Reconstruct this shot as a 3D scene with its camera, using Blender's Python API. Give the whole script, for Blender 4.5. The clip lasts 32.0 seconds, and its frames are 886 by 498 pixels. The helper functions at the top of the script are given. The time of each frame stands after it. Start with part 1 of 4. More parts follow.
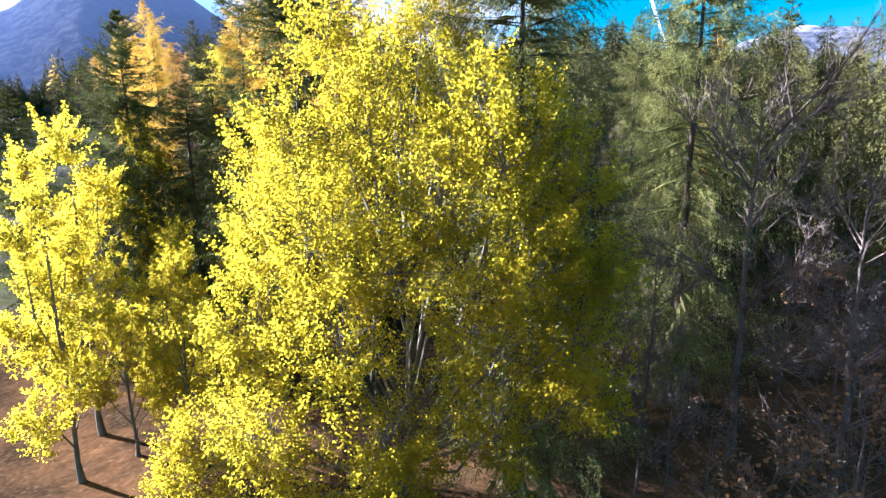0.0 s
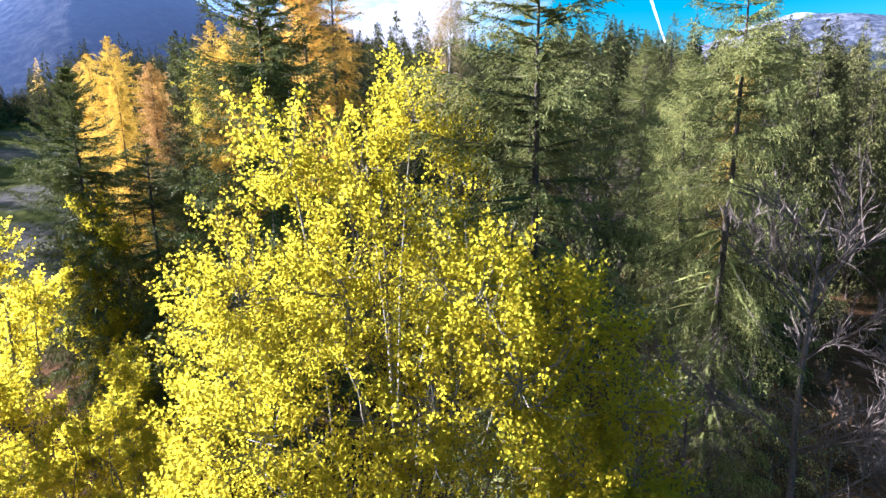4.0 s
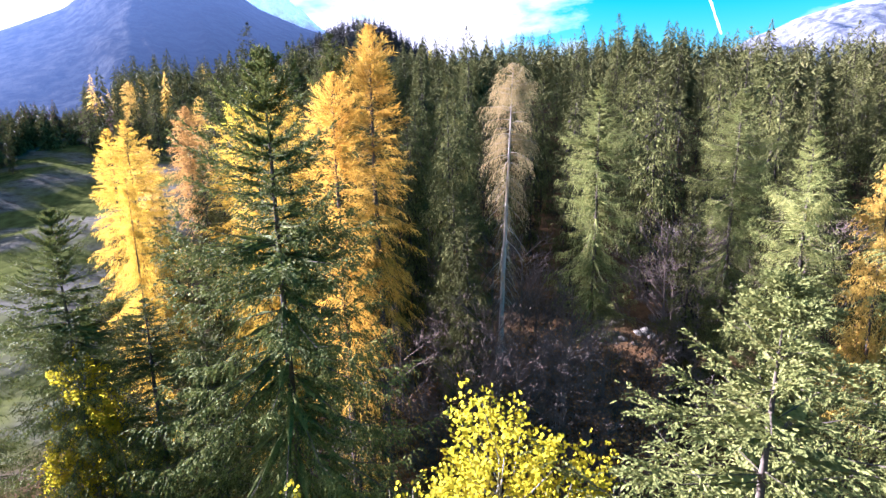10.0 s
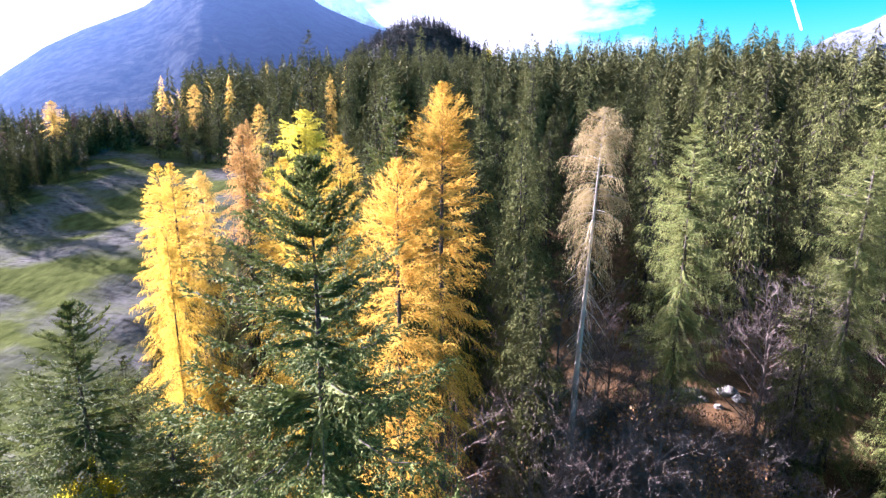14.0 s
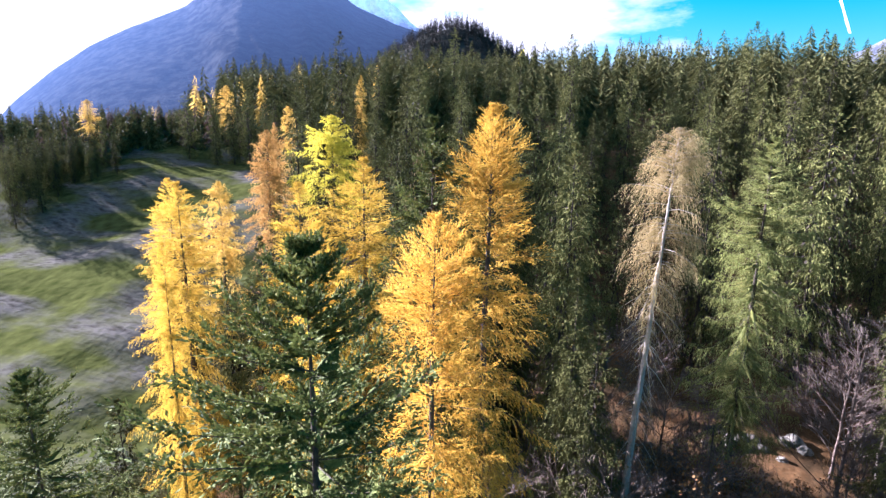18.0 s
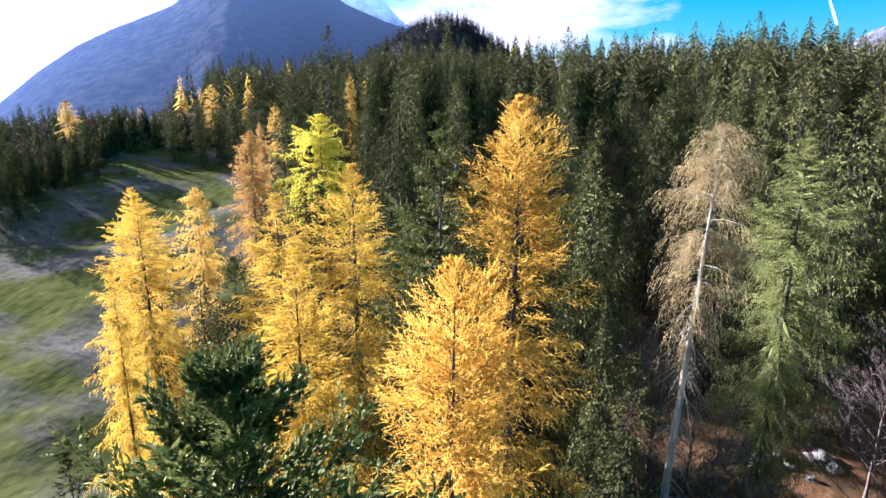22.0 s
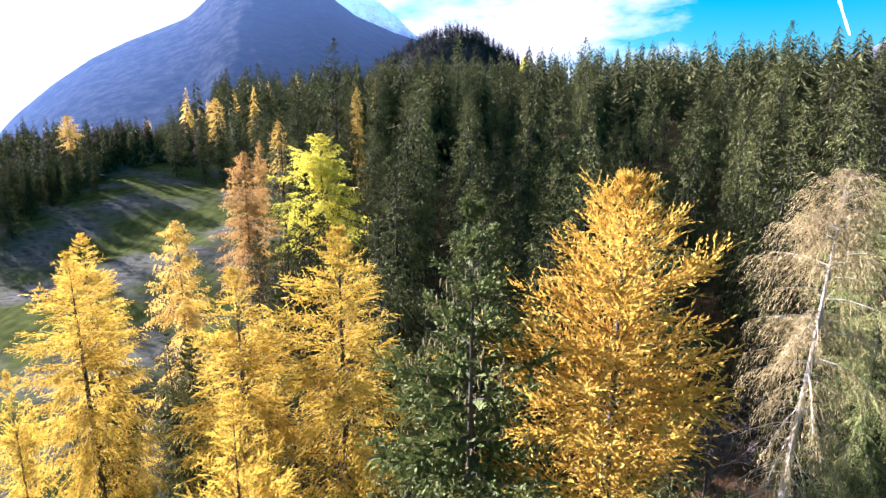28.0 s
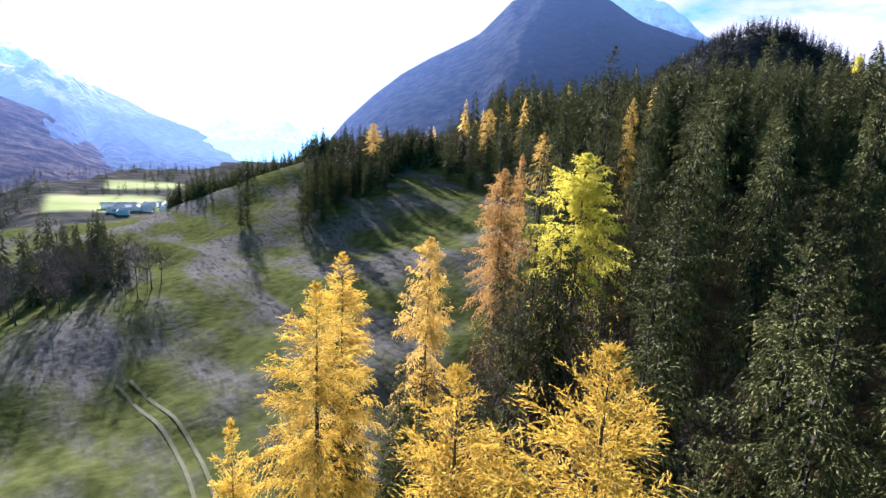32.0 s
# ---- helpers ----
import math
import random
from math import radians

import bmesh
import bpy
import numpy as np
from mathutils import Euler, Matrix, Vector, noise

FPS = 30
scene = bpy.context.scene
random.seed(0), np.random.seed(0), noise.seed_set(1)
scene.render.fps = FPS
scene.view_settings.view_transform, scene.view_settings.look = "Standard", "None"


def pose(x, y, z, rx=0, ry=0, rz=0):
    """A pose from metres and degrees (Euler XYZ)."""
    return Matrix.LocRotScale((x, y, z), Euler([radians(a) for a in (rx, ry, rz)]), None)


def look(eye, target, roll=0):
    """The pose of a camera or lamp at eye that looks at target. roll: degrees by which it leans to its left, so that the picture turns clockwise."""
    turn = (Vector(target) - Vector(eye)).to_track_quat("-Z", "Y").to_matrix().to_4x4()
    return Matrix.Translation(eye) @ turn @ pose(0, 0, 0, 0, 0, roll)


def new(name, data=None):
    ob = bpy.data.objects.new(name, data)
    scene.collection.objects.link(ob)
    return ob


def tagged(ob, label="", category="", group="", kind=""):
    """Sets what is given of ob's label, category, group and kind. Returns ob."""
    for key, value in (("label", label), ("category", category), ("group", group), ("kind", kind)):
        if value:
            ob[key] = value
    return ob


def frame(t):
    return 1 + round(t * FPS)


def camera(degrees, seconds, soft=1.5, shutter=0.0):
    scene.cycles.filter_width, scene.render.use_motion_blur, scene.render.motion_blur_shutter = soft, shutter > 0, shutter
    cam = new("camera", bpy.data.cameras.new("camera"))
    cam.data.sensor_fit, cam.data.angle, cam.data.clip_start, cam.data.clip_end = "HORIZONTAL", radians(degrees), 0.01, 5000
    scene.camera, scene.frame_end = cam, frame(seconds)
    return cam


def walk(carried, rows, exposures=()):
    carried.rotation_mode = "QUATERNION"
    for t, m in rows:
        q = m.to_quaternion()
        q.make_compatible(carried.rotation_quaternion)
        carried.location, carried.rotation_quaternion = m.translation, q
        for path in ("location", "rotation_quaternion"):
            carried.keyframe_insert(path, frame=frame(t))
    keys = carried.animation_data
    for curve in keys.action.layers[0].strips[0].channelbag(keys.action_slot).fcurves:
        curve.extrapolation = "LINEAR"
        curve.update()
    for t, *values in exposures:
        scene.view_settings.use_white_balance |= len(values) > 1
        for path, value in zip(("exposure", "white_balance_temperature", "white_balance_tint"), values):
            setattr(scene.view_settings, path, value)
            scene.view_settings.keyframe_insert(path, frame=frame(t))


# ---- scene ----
cam = camera(83.6, 32.0, 1.45)
PATH = [
    (0, (2.793, -6.406, 14.369), (2.52, -4.456, 14.02), -0.6),
    (0.5, (2.79, -5.969, 15.091), (2.514, -4.022, 14.726), -0.8),
    (1, (2.769, -5.515, 15.697), (2.496, -3.574, 15.299), -1.2),
    (1.5, (2.724, -5.005, 16.091), (2.449, -3.061, 15.713), -0.7),
    (2, (2.671, -4.453, 16.341), (2.41, -2.506, 15.964), -0.4),
    (2.5, (2.606, -3.947, 16.735), (2.354, -2.0, 16.355), -1.2),
    (3, (2.537, -3.399, 17.373), (2.284, -1.453, 16.989), -1.2),
    (3.5, (2.453, -2.845, 18.101), (2.193, -0.898, 17.723), -0.9),
    (5.5, (1.771, 0.193, 20.898), (1.499, 2.132, 20.488), -2.8),
    (6, (1.628, 0.858, 21.481), (1.339, 2.798, 21.089), -2.2),
    (6.5, (1.509, 1.451, 22.103), (1.218, 3.39, 21.71), -2.5),
    (7, (1.388, 2.015, 22.804), (1.088, 3.954, 22.418), -2.9),
    (7.5, (1.281, 2.483, 23.418), (0.981, 4.42, 23.02), -2.0),
    (8, (1.096, 3.073, 24.062), (0.79, 5.009, 23.664), -2.1),
    (8.5, (0.817, 3.682, 24.621), (0.46, 5.61, 24.222), -1.9),
    (9, (0.558, 4.282, 25.16), (0.151, 6.2, 24.767), -1.8),
    (9.5, (0.367, 4.851, 25.602), (-0.056, 6.766, 25.209), -1.8),
    (10, (0.212, 5.454, 26.062), (-0.209, 7.367, 25.659), -1.3),
    (10.5, (-0.102, 6.112, 26.486), (-0.532, 8.021, 26.071), -1.4),
    (11, (-0.419, 6.79, 26.957), (-0.84, 8.701, 26.542), -2.0),
    (11.5, (-0.848, 7.477, 27.392), (-1.295, 9.381, 26.974), -1.7),
    (12, (-1.298, 8.181, 27.879), (-1.828, 10.067, 27.474), -1.2),
    (12.5, (-1.616, 8.787, 28.301), (-2.214, 10.651, 27.894), -0.7),
    (13, (-1.784, 9.352, 28.751), (-2.373, 11.22, 28.343), -0.5),
    (13.5, (-1.952, 9.854, 29.186), (-2.525, 11.723, 28.764), -0.4),
    (14, (-2.231, 10.416, 29.64), (-2.842, 12.274, 29.225), -0.0),
    (14.5, (-2.556, 10.965, 30.049), (-3.245, 12.795, 29.633), 0.5),
    (16.5, (-3.605, 13.25, 30.992), (-4.332, 15.072, 30.602), 1.5),
    (17, (-3.866, 13.751, 30.899), (-4.581, 15.573, 30.489), 1.5),
    (17.5, (-4.101, 14.17, 30.836), (-4.814, 15.997, 30.442), 0.5),
    (18, (-4.331, 14.651, 30.792), (-5.042, 16.474, 30.379), 1.0),
    (18.5, (-4.575, 15.105, 30.778), (-5.287, 16.929, 30.372), 0.7),
    (19, (-4.843, 15.579, 30.792), (-5.583, 17.392, 30.387), 2.0),
    (19.5, (-5.089, 15.982, 30.825), (-5.848, 17.789, 30.424), 1.1),
    (20, (-5.365, 16.39, 30.896), (-6.137, 18.19, 30.49), 0.4),
    (20.5, (-5.618, 16.793, 30.952), (-6.393, 18.59, 30.54), 0.3),
    (21, (-5.85, 17.208, 30.972), (-6.607, 19.011, 30.549), 0.2),
    (21.5, (-6.045, 17.691, 30.986), (-6.772, 19.505, 30.561), -0.4),
    (22, (-6.245, 18.202, 31.009), (-6.931, 20.032, 30.586), 0.2),
    (22.5, (-6.475, 18.69, 31.034), (-7.171, 20.52, 30.623), 0.3),
    (23, (-6.705, 19.191, 31.057), (-7.421, 21.014, 30.652), 0.6),
    (23.5, (-6.922, 19.696, 31.076), (-7.653, 21.512, 30.663), 1.2),
    (24, (-7.155, 20.181, 31.103), (-7.892, 21.995, 30.698), 1.2),
    (24.5, (-7.376, 20.67, 31.117), (-8.109, 22.489, 30.724), -0.3),
    (26.5, (-8.194, 22.663, 31.272), (-9.006, 24.447, 30.876), 1.2),
    (27, (-8.374, 23.063, 31.639), (-9.195, 24.846, 31.256), 1.6),
    (27.5, (-8.521, 23.419, 31.971), (-9.27, 25.23, 31.574), 0.4),
    (28, (-8.684, 23.712, 32.328), (-9.406, 25.537, 31.942), 0.2),
    (28.5, (-8.831, 24.022, 32.736), (-9.586, 25.835, 32.359), 1.0),
    (29, (-9.016, 24.413, 33.133), (-9.838, 26.195, 32.748), 1.9),
    (29.5, (-9.197, 24.749, 33.498), (-10.104, 26.495, 33.135), 2.6),
    (30, (-9.315, 24.977, 33.917), (-10.366, 26.637, 33.541), 3.5),
    (30.5, (-9.433, 25.377, 34.169), (-10.593, 26.958, 33.776), 3.6),
    (31, (-10.437, 26.118, 34.208), (-11.693, 27.625, 33.821), 3.4),
    (31.5, (-11.393, 27.023, 33.934), (-12.777, 28.414, 33.548), 3.4),
    (32, (-12.267, 27.854, 33.576), (-13.772, 29.114, 33.193), 3.0),
]
EXPOSURE = [(0, 2.9), (3, 2.83), (5.5, 2.6), (7, 2.45), (9, 2.9), (11, 3.4), (12.5, 3.5), (14, 3.3), (16, 3.05), (20, 2.8), (22, 2.7), (25, 2.8), (28, 2.8), (30, 2.65), (31, 2.55), (32, 2.4)]
walk(cam, [(t, look(eye, target, roll)) for t, eye, target, roll in PATH], [(t, stops, 5300, 36 if 11 <= t <= 14 else 31 if 9 <= t <= 20 else 27) for t, stops in EXPOSURE])

# ---- world and sun ----
SUN_AZ, SUN_EL = 76.0, 18.5          # degrees to the left of +y, and above the horizon
world = bpy.data.worlds.new("sky")
scene.world = world
world.use_nodes = True
wn, wl = world.node_tree.nodes, world.node_tree.links
wn.clear()
w_out, w_bg = wn.new("ShaderNodeOutputWorld"), wn.new("ShaderNodeBackground")
sky = wn.new("ShaderNodeTexSky")
sky.sky_type, sky.sun_disc = "NISHITA", False
sky.sun_elevation, sky.sun_rotation = radians(SUN_EL), radians(-SUN_AZ)
sky.air_density, sky.dust_density, sky.ozone_density = 1.0, 1.6, 1.5
w_co, w_map, w_cl, w_ramp = (wn.new(n) for n in ("ShaderNodeTexCoord", "ShaderNodeMapping", "ShaderNodeTexNoise", "ShaderNodeValToRGB"))
w_map.inputs["Scale"].default_value = (2.2, 2.2, 7.0)
w_cl.inputs["Scale"].default_value, w_cl.inputs["Detail"].default_value, w_cl.inputs["Roughness"].default_value = 1.6, 7.0, 0.56
w_ramp.color_ramp.elements[0].position, w_ramp.color_ramp.elements[1].position = 0.52, 0.68
w_mix = wn.new("ShaderNodeMix")
w_mix.data_type = "RGBA"
wl.new(w_co.outputs["Generated"], w_map.inputs["Vector"])
wl.new(w_map.outputs["Vector"], w_cl.inputs["Vector"])
# the veil of cloud thickens towards the west
w_dot, w_more = wn.new("ShaderNodeVectorMath"), wn.new("ShaderNodeMath")
w_dot.operation, w_more.operation = "DOT_PRODUCT", "MULTIPLY_ADD"
w_dot.inputs[1].default_value = (-1.0, 0.1, 0.0)
wl.new(w_co.outputs["Generated"], w_dot.inputs[0])
wl.new(w_dot.outputs["Value"], w_more.inputs[0])
w_more.inputs[1].default_value = 0.34
wl.new(w_cl.outputs["Fac"], w_more.inputs[2])
wl.new(w_more.outputs[0], w_ramp.inputs["Fac"])
wl.new(w_ramp.outputs["Color"], w_mix.inputs["Factor"])
w_hue = wn.new("ShaderNodeHueSaturation")
w_hue.inputs["Saturation"].default_value, w_hue.inputs["Hue"].default_value, w_hue.inputs["Value"].default_value = 1.9, 0.462, 1.7
wl.new(sky.outputs["Color"], w_hue.inputs["Color"])
wl.new(w_hue.outputs["Color"], w_mix.inputs["A"])
w_mix.inputs["B"].default_value = (10.5, 10.5, 10.5, 1)
wl.new(w_mix.outputs["Result"], w_bg.inputs["Color"])
wl.new(w_bg.outputs["Background"], w_out.inputs["Surface"])
w_bg.inputs["Strength"].default_value = 0.02

sun = new("sun", bpy.data.lights.new("sun", "SUN"))
sun.data.energy, sun.data.angle, sun.data.color = 6.0, radians(0.5), (1.0, 0.95, 0.87)
TO_SUN = Vector((-math.sin(radians(SUN_AZ)) * math.cos(radians(SUN_EL)), math.cos(radians(SUN_AZ)) * math.cos(radians(SUN_EL)), math.sin(radians(SUN_EL))))
sun.matrix_world = look(TO_SUN * 100, (0, 0, 0))

# ---- materials ----


def nodes_of(name):
    m = bpy.data.materials.new(name)
    m.use_nodes = True
    n, l = m.node_tree.nodes, m.node_tree.links
    return m, n, l, n["Principled BSDF"]


def foliage(name, low, high, odd, amount=0.25, through_light=0.35, rough=0.8, gloss=0.08, grain=0.0, vary=0.18):
    """Leaves or needles: two colours mixed leaf by leaf, a third one for some, and light that comes through.
    grain: how many needle clumps to a metre, for the mottling and relief; vary: how much one tree differs from the next."""
    m, n, l, p = nodes_of(name)
    geo, info = n.new("ShaderNodeNewGeometry"), n.new("ShaderNodeObjectInfo")
    ramp = n.new("ShaderNodeValToRGB")
    e = ramp.color_ramp.elements
    e[0].color, e[1].color = (*low, 1), (*odd, 1)
    e[1].position = 1.0
    mid = e.new(1.0 - amount)
    mid.color = (*high, 1)
    co, noise_t = n.new("ShaderNodeTexCoord"), n.new("ShaderNodeTexNoise")
    noise_t.inputs["Scale"].default_value = 0.55
    l.new(co.outputs["Object"], noise_t.inputs["Vector"])
    add = n.new("ShaderNodeMath")
    add.operation = "MULTIPLY_ADD"
    l.new(noise_t.outputs["Fac"], add.inputs[0])
    add.inputs[1].default_value = 0.9
    half = n.new("ShaderNodeMath")
    half.operation = "MULTIPLY_ADD"
    l.new(geo.outputs["Random Per Island"], half.inputs[0])
    half.inputs[1].default_value, half.inputs[2].default_value = 0.6, -0.25
    l.new(half.outputs[0], add.inputs[2])
    if grain:
        fine, shift = n.new("ShaderNodeTexNoise"), n.new("ShaderNodeMath")
        fine.inputs["Scale"].default_value, fine.inputs["Detail"].default_value = grain, 2.0
        l.new(co.outputs["Object"], fine.inputs["Vector"])
        shift.operation = "MULTIPLY_ADD"
        l.new(fine.outputs["Fac"], shift.inputs[0])
        shift.inputs[1].default_value = 1.3
        less = n.new("ShaderNodeMath")
        less.operation, less.inputs[1].default_value = "SUBTRACT", 0.65
        l.new(add.outputs[0], less.inputs[0])
        l.new(less.outputs[0], shift.inputs[2])
        l.new(shift.outputs[0], ramp.inputs["Fac"])
        bn = n.new("ShaderNodeBump")
        bn.inputs["Strength"].default_value, bn.inputs["Distance"].default_value = 1.0, 1.2 / grain
        l.new(fine.outputs["Fac"], bn.inputs["Height"])
        l.new(bn.outputs["Normal"], p.inputs["Normal"])
    else:
        l.new(add.outputs[0], ramp.inputs["Fac"])
    hue = n.new("ShaderNodeHueSaturation")
    val = n.new("ShaderNodeMapRange")
    l.new(info.outputs["Random"], val.inputs["Value"])
    val.inputs["To Min"].default_value, val.inputs["To Max"].default_value = 1 - vary, 1 + vary
    l.new(val.outputs["Result"], hue.inputs["Value"])
    l.new(ramp.outputs["Color"], hue.inputs["Color"])
    l.new(hue.outputs["Color"], p.inputs["Base Color"])
    p.inputs["Roughness"].default_value = rough
    p.inputs["Specular IOR Level"].default_value = gloss
    tr, mix = n.new("ShaderNodeBsdfTranslucent"), n.new("ShaderNodeMixShader")
    l.new(hue.outputs["Color"], tr.inputs["Color"])
    mix.inputs["Fac"].default_value = through_light
    l.new(p.outputs["BSDF"], mix.inputs[1])
    l.new(tr.outputs["BSDF"], mix.inputs[2])
    l.new(mix.outputs["Shader"], n["Material Output"].inputs["Surface"])
    return m


def rough_stuff(name, a, b, scale, bump=0.4, rough=0.9, c=None, fine=12.0, stretch=(1, 1, 1)):
    """Bark, stone, soil: two or three colours by noise at two scales, with relief."""
    m, n, l, p = nodes_of(name)
    co, mp = n.new("ShaderNodeTexCoord"), n.new("ShaderNodeMapping")
    mp.inputs["Scale"].default_value = stretch
    l.new(co.outputs["Object"], mp.inputs["Vector"])
    big, small = n.new("ShaderNodeTexNoise"), n.new("ShaderNodeTexNoise")
    big.inputs["Scale"].default_value, small.inputs["Scale"].default_value = scale, scale * fine
    big.inputs["Detail"].default_value = small.inputs["Detail"].default_value = 6
    l.new(mp.outputs["Vector"], big.inputs["Vector"])
    l.new(mp.outputs["Vector"], small.inputs["Vector"])
    both = n.new("ShaderNodeMath")
    both.operation = "ADD"
    l.new(big.outputs["Fac"], both.inputs[0])
    l.new(small.outputs["Fac"], both.inputs[1])
    ramp = n.new("ShaderNodeValToRGB")
    e = ramp.color_ramp.elements
    e[0].position, e[0].color, e[1].position, e[1].color = 0.38, (*a, 1), 0.62, (*b, 1)
    if c:
        e.new(0.72).color = (*c, 1)
    scale_n = n.new("ShaderNodeMath")
    scale_n.operation = "MULTIPLY"
    scale_n.inputs[1].default_value = 0.5
    l.new(both.outputs[0], scale_n.inputs[0])
    l.new(scale_n.outputs[0], ramp.inputs["Fac"])
    l.new(ramp.outputs["Color"], p.inputs["Base Color"])
    p.inputs["Roughness"].default_value = rough
    p.inputs["Specular IOR Level"].default_value = 0.05
    bn = n.new("ShaderNodeBump")
    bn.inputs["Strength"].default_value = bump
    l.new(small.outputs["Fac"], bn.inputs["Height"])
    l.new(bn.outputs["Normal"], p.inputs["Normal"])
    return m


SPRUCE = foliage("spruce_needles", (0.036, 0.046, 0.013), (0.125, 0.145, 0.034), (0.23, 0.205, 0.062), 0.32, 0.14, grain=20.0)
# lighter green needles, with the sun on these spruces also put into the colour
SPRUCE_PALE = foliage("sunlit_spruce_needles", (0.06, 0.072, 0.021), (0.22, 0.232, 0.066), (0.34, 0.31, 0.105), 0.35, 0.3, grain=20.0)
SPRUCE_FAR = foliage("forest_needles", (0.026, 0.03, 0.011), (0.112, 0.113, 0.034), (0.16, 0.142, 0.052), 0.28, 0.1, gloss=0.02, grain=7.0, vary=0.42)
SPRUCE_DEEP = foliage("far_forest_needles", (0.026, 0.028, 0.013), (0.105, 0.104, 0.036), (0.14, 0.128, 0.05), 0.36, 0.08, gloss=0.02, grain=2.6)
GOLD = foliage("golden_larch_needles", (0.4, 0.25, 0.026), (0.58, 0.39, 0.042), (0.64, 0.455, 0.09), 0.3, 0.4, grain=24.0)
ORANGE = foliage("orange_larch_needles", (0.4, 0.222, 0.03), (0.59, 0.37, 0.048), (0.66, 0.45, 0.1), 0.3, 0.38, grain=26.0)
PALE = foliage("faded_larch_needles", (0.3, 0.213, 0.092), (0.44, 0.335, 0.155), (0.34, 0.3, 0.11), 0.3, 0.3, grain=24.0)
FAR_GOLD = foliage("far_golden_larch_needles", (0.42, 0.26, 0.045), (0.6, 0.4, 0.075), (0.64, 0.46, 0.13), 0.3, 0.35, grain=8.0)
RUST = foliage("rusty_larch_needles", (0.3, 0.165, 0.045), (0.46, 0.265, 0.07), (0.5, 0.34, 0.11), 0.3, 0.38, grain=8.0)
LIME = foliage("yellow_green_larch_needles", (0.44, 0.37, 0.03), (0.62, 0.54, 0.05), (0.42, 0.42, 0.055), 0.3, 0.42, grain=8.0)
ASPEN = foliage("aspen_leaves", (0.38, 0.31, 0.012), (0.465, 0.4, 0.016), (0.27, 0.32, 0.025), 0.3, 0.8, 0.6, 0.04)
# darker copy of the needles for the far knob, its shade put into the colour
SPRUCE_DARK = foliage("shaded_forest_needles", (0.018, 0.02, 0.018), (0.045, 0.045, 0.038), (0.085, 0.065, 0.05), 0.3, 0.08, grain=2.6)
BROWN_LEAF = foliage("withered_leaves", (0.12, 0.06, 0.027), (0.21, 0.115, 0.045), (0.26, 0.165, 0.07), 0.3, 0.25)
BROWN_FAR = foliage("brown_leafless_crowns", (0.07, 0.045, 0.035), (0.12, 0.08, 0.06), (0.16, 0.11, 0.07), 0.3, 0.1, grain=3.0)
BARK = rough_stuff("spruce_bark", (0.05, 0.04, 0.032), (0.11, 0.088, 0.07), 2.0, 0.6, c=(0.17, 0.15, 0.13), stretch=(1, 1, 0.3))
# darker copy of the bark, with the shade inside the crowns put into its colour
DARK_BARK = rough_stuff("dark_bark_and_crown_fill", (0.022, 0.018, 0.015), (0.05, 0.04, 0.032), 2.0, 0.6, c=(0.09, 0.075, 0.06), stretch=(1, 1, 0.3))
PALE_BARK = rough_stuff("pale_bark", (0.26, 0.225, 0.185), (0.42, 0.375, 0.315), 2.0, 0.4, c=(0.2, 0.17, 0.14), stretch=(1, 1, 0.4))
ASPEN_BARK = rough_stuff("aspen_bark", (0.1, 0.09, 0.066), (0.2, 0.18, 0.135), 2.0, 0.4, c=(0.06, 0.05, 0.04), stretch=(1, 1, 0.4))
CONE = rough_stuff("spruce_cones", (0.1, 0.075, 0.034), (0.22, 0.165, 0.075), 9.0, 0.4)
TWIG = rough_stuff("bare_twigs", (0.065, 0.052, 0.044), (0.15, 0.122, 0.1), 1.0, 0.2)
RED_TWIG = rough_stuff("reddish_twigs", (0.08, 0.058, 0.046), (0.16, 0.12, 0.098), 1.0, 0.2)
STONE = rough_stuff("limestone", (0.08, 0.068, 0.052), (0.25, 0.225, 0.19), 1.6, 1.0, c=(0.34, 0.31, 0.27))
TRACK = rough_stuff("worn_grass_and_gravel", (0.05, 0.052, 0.018), (0.085, 0.082, 0.036), 0.6, 0.4)
PLASTER = rough_stuff("house_plaster", (0.7, 0.68, 0.62), (0.8, 0.78, 0.74), 0.2, 0.1)
ROOFING = rough_stuff("roof_tiles", (0.42, 0.39, 0.37), (0.6, 0.57, 0.55), 0.4, 0.2)


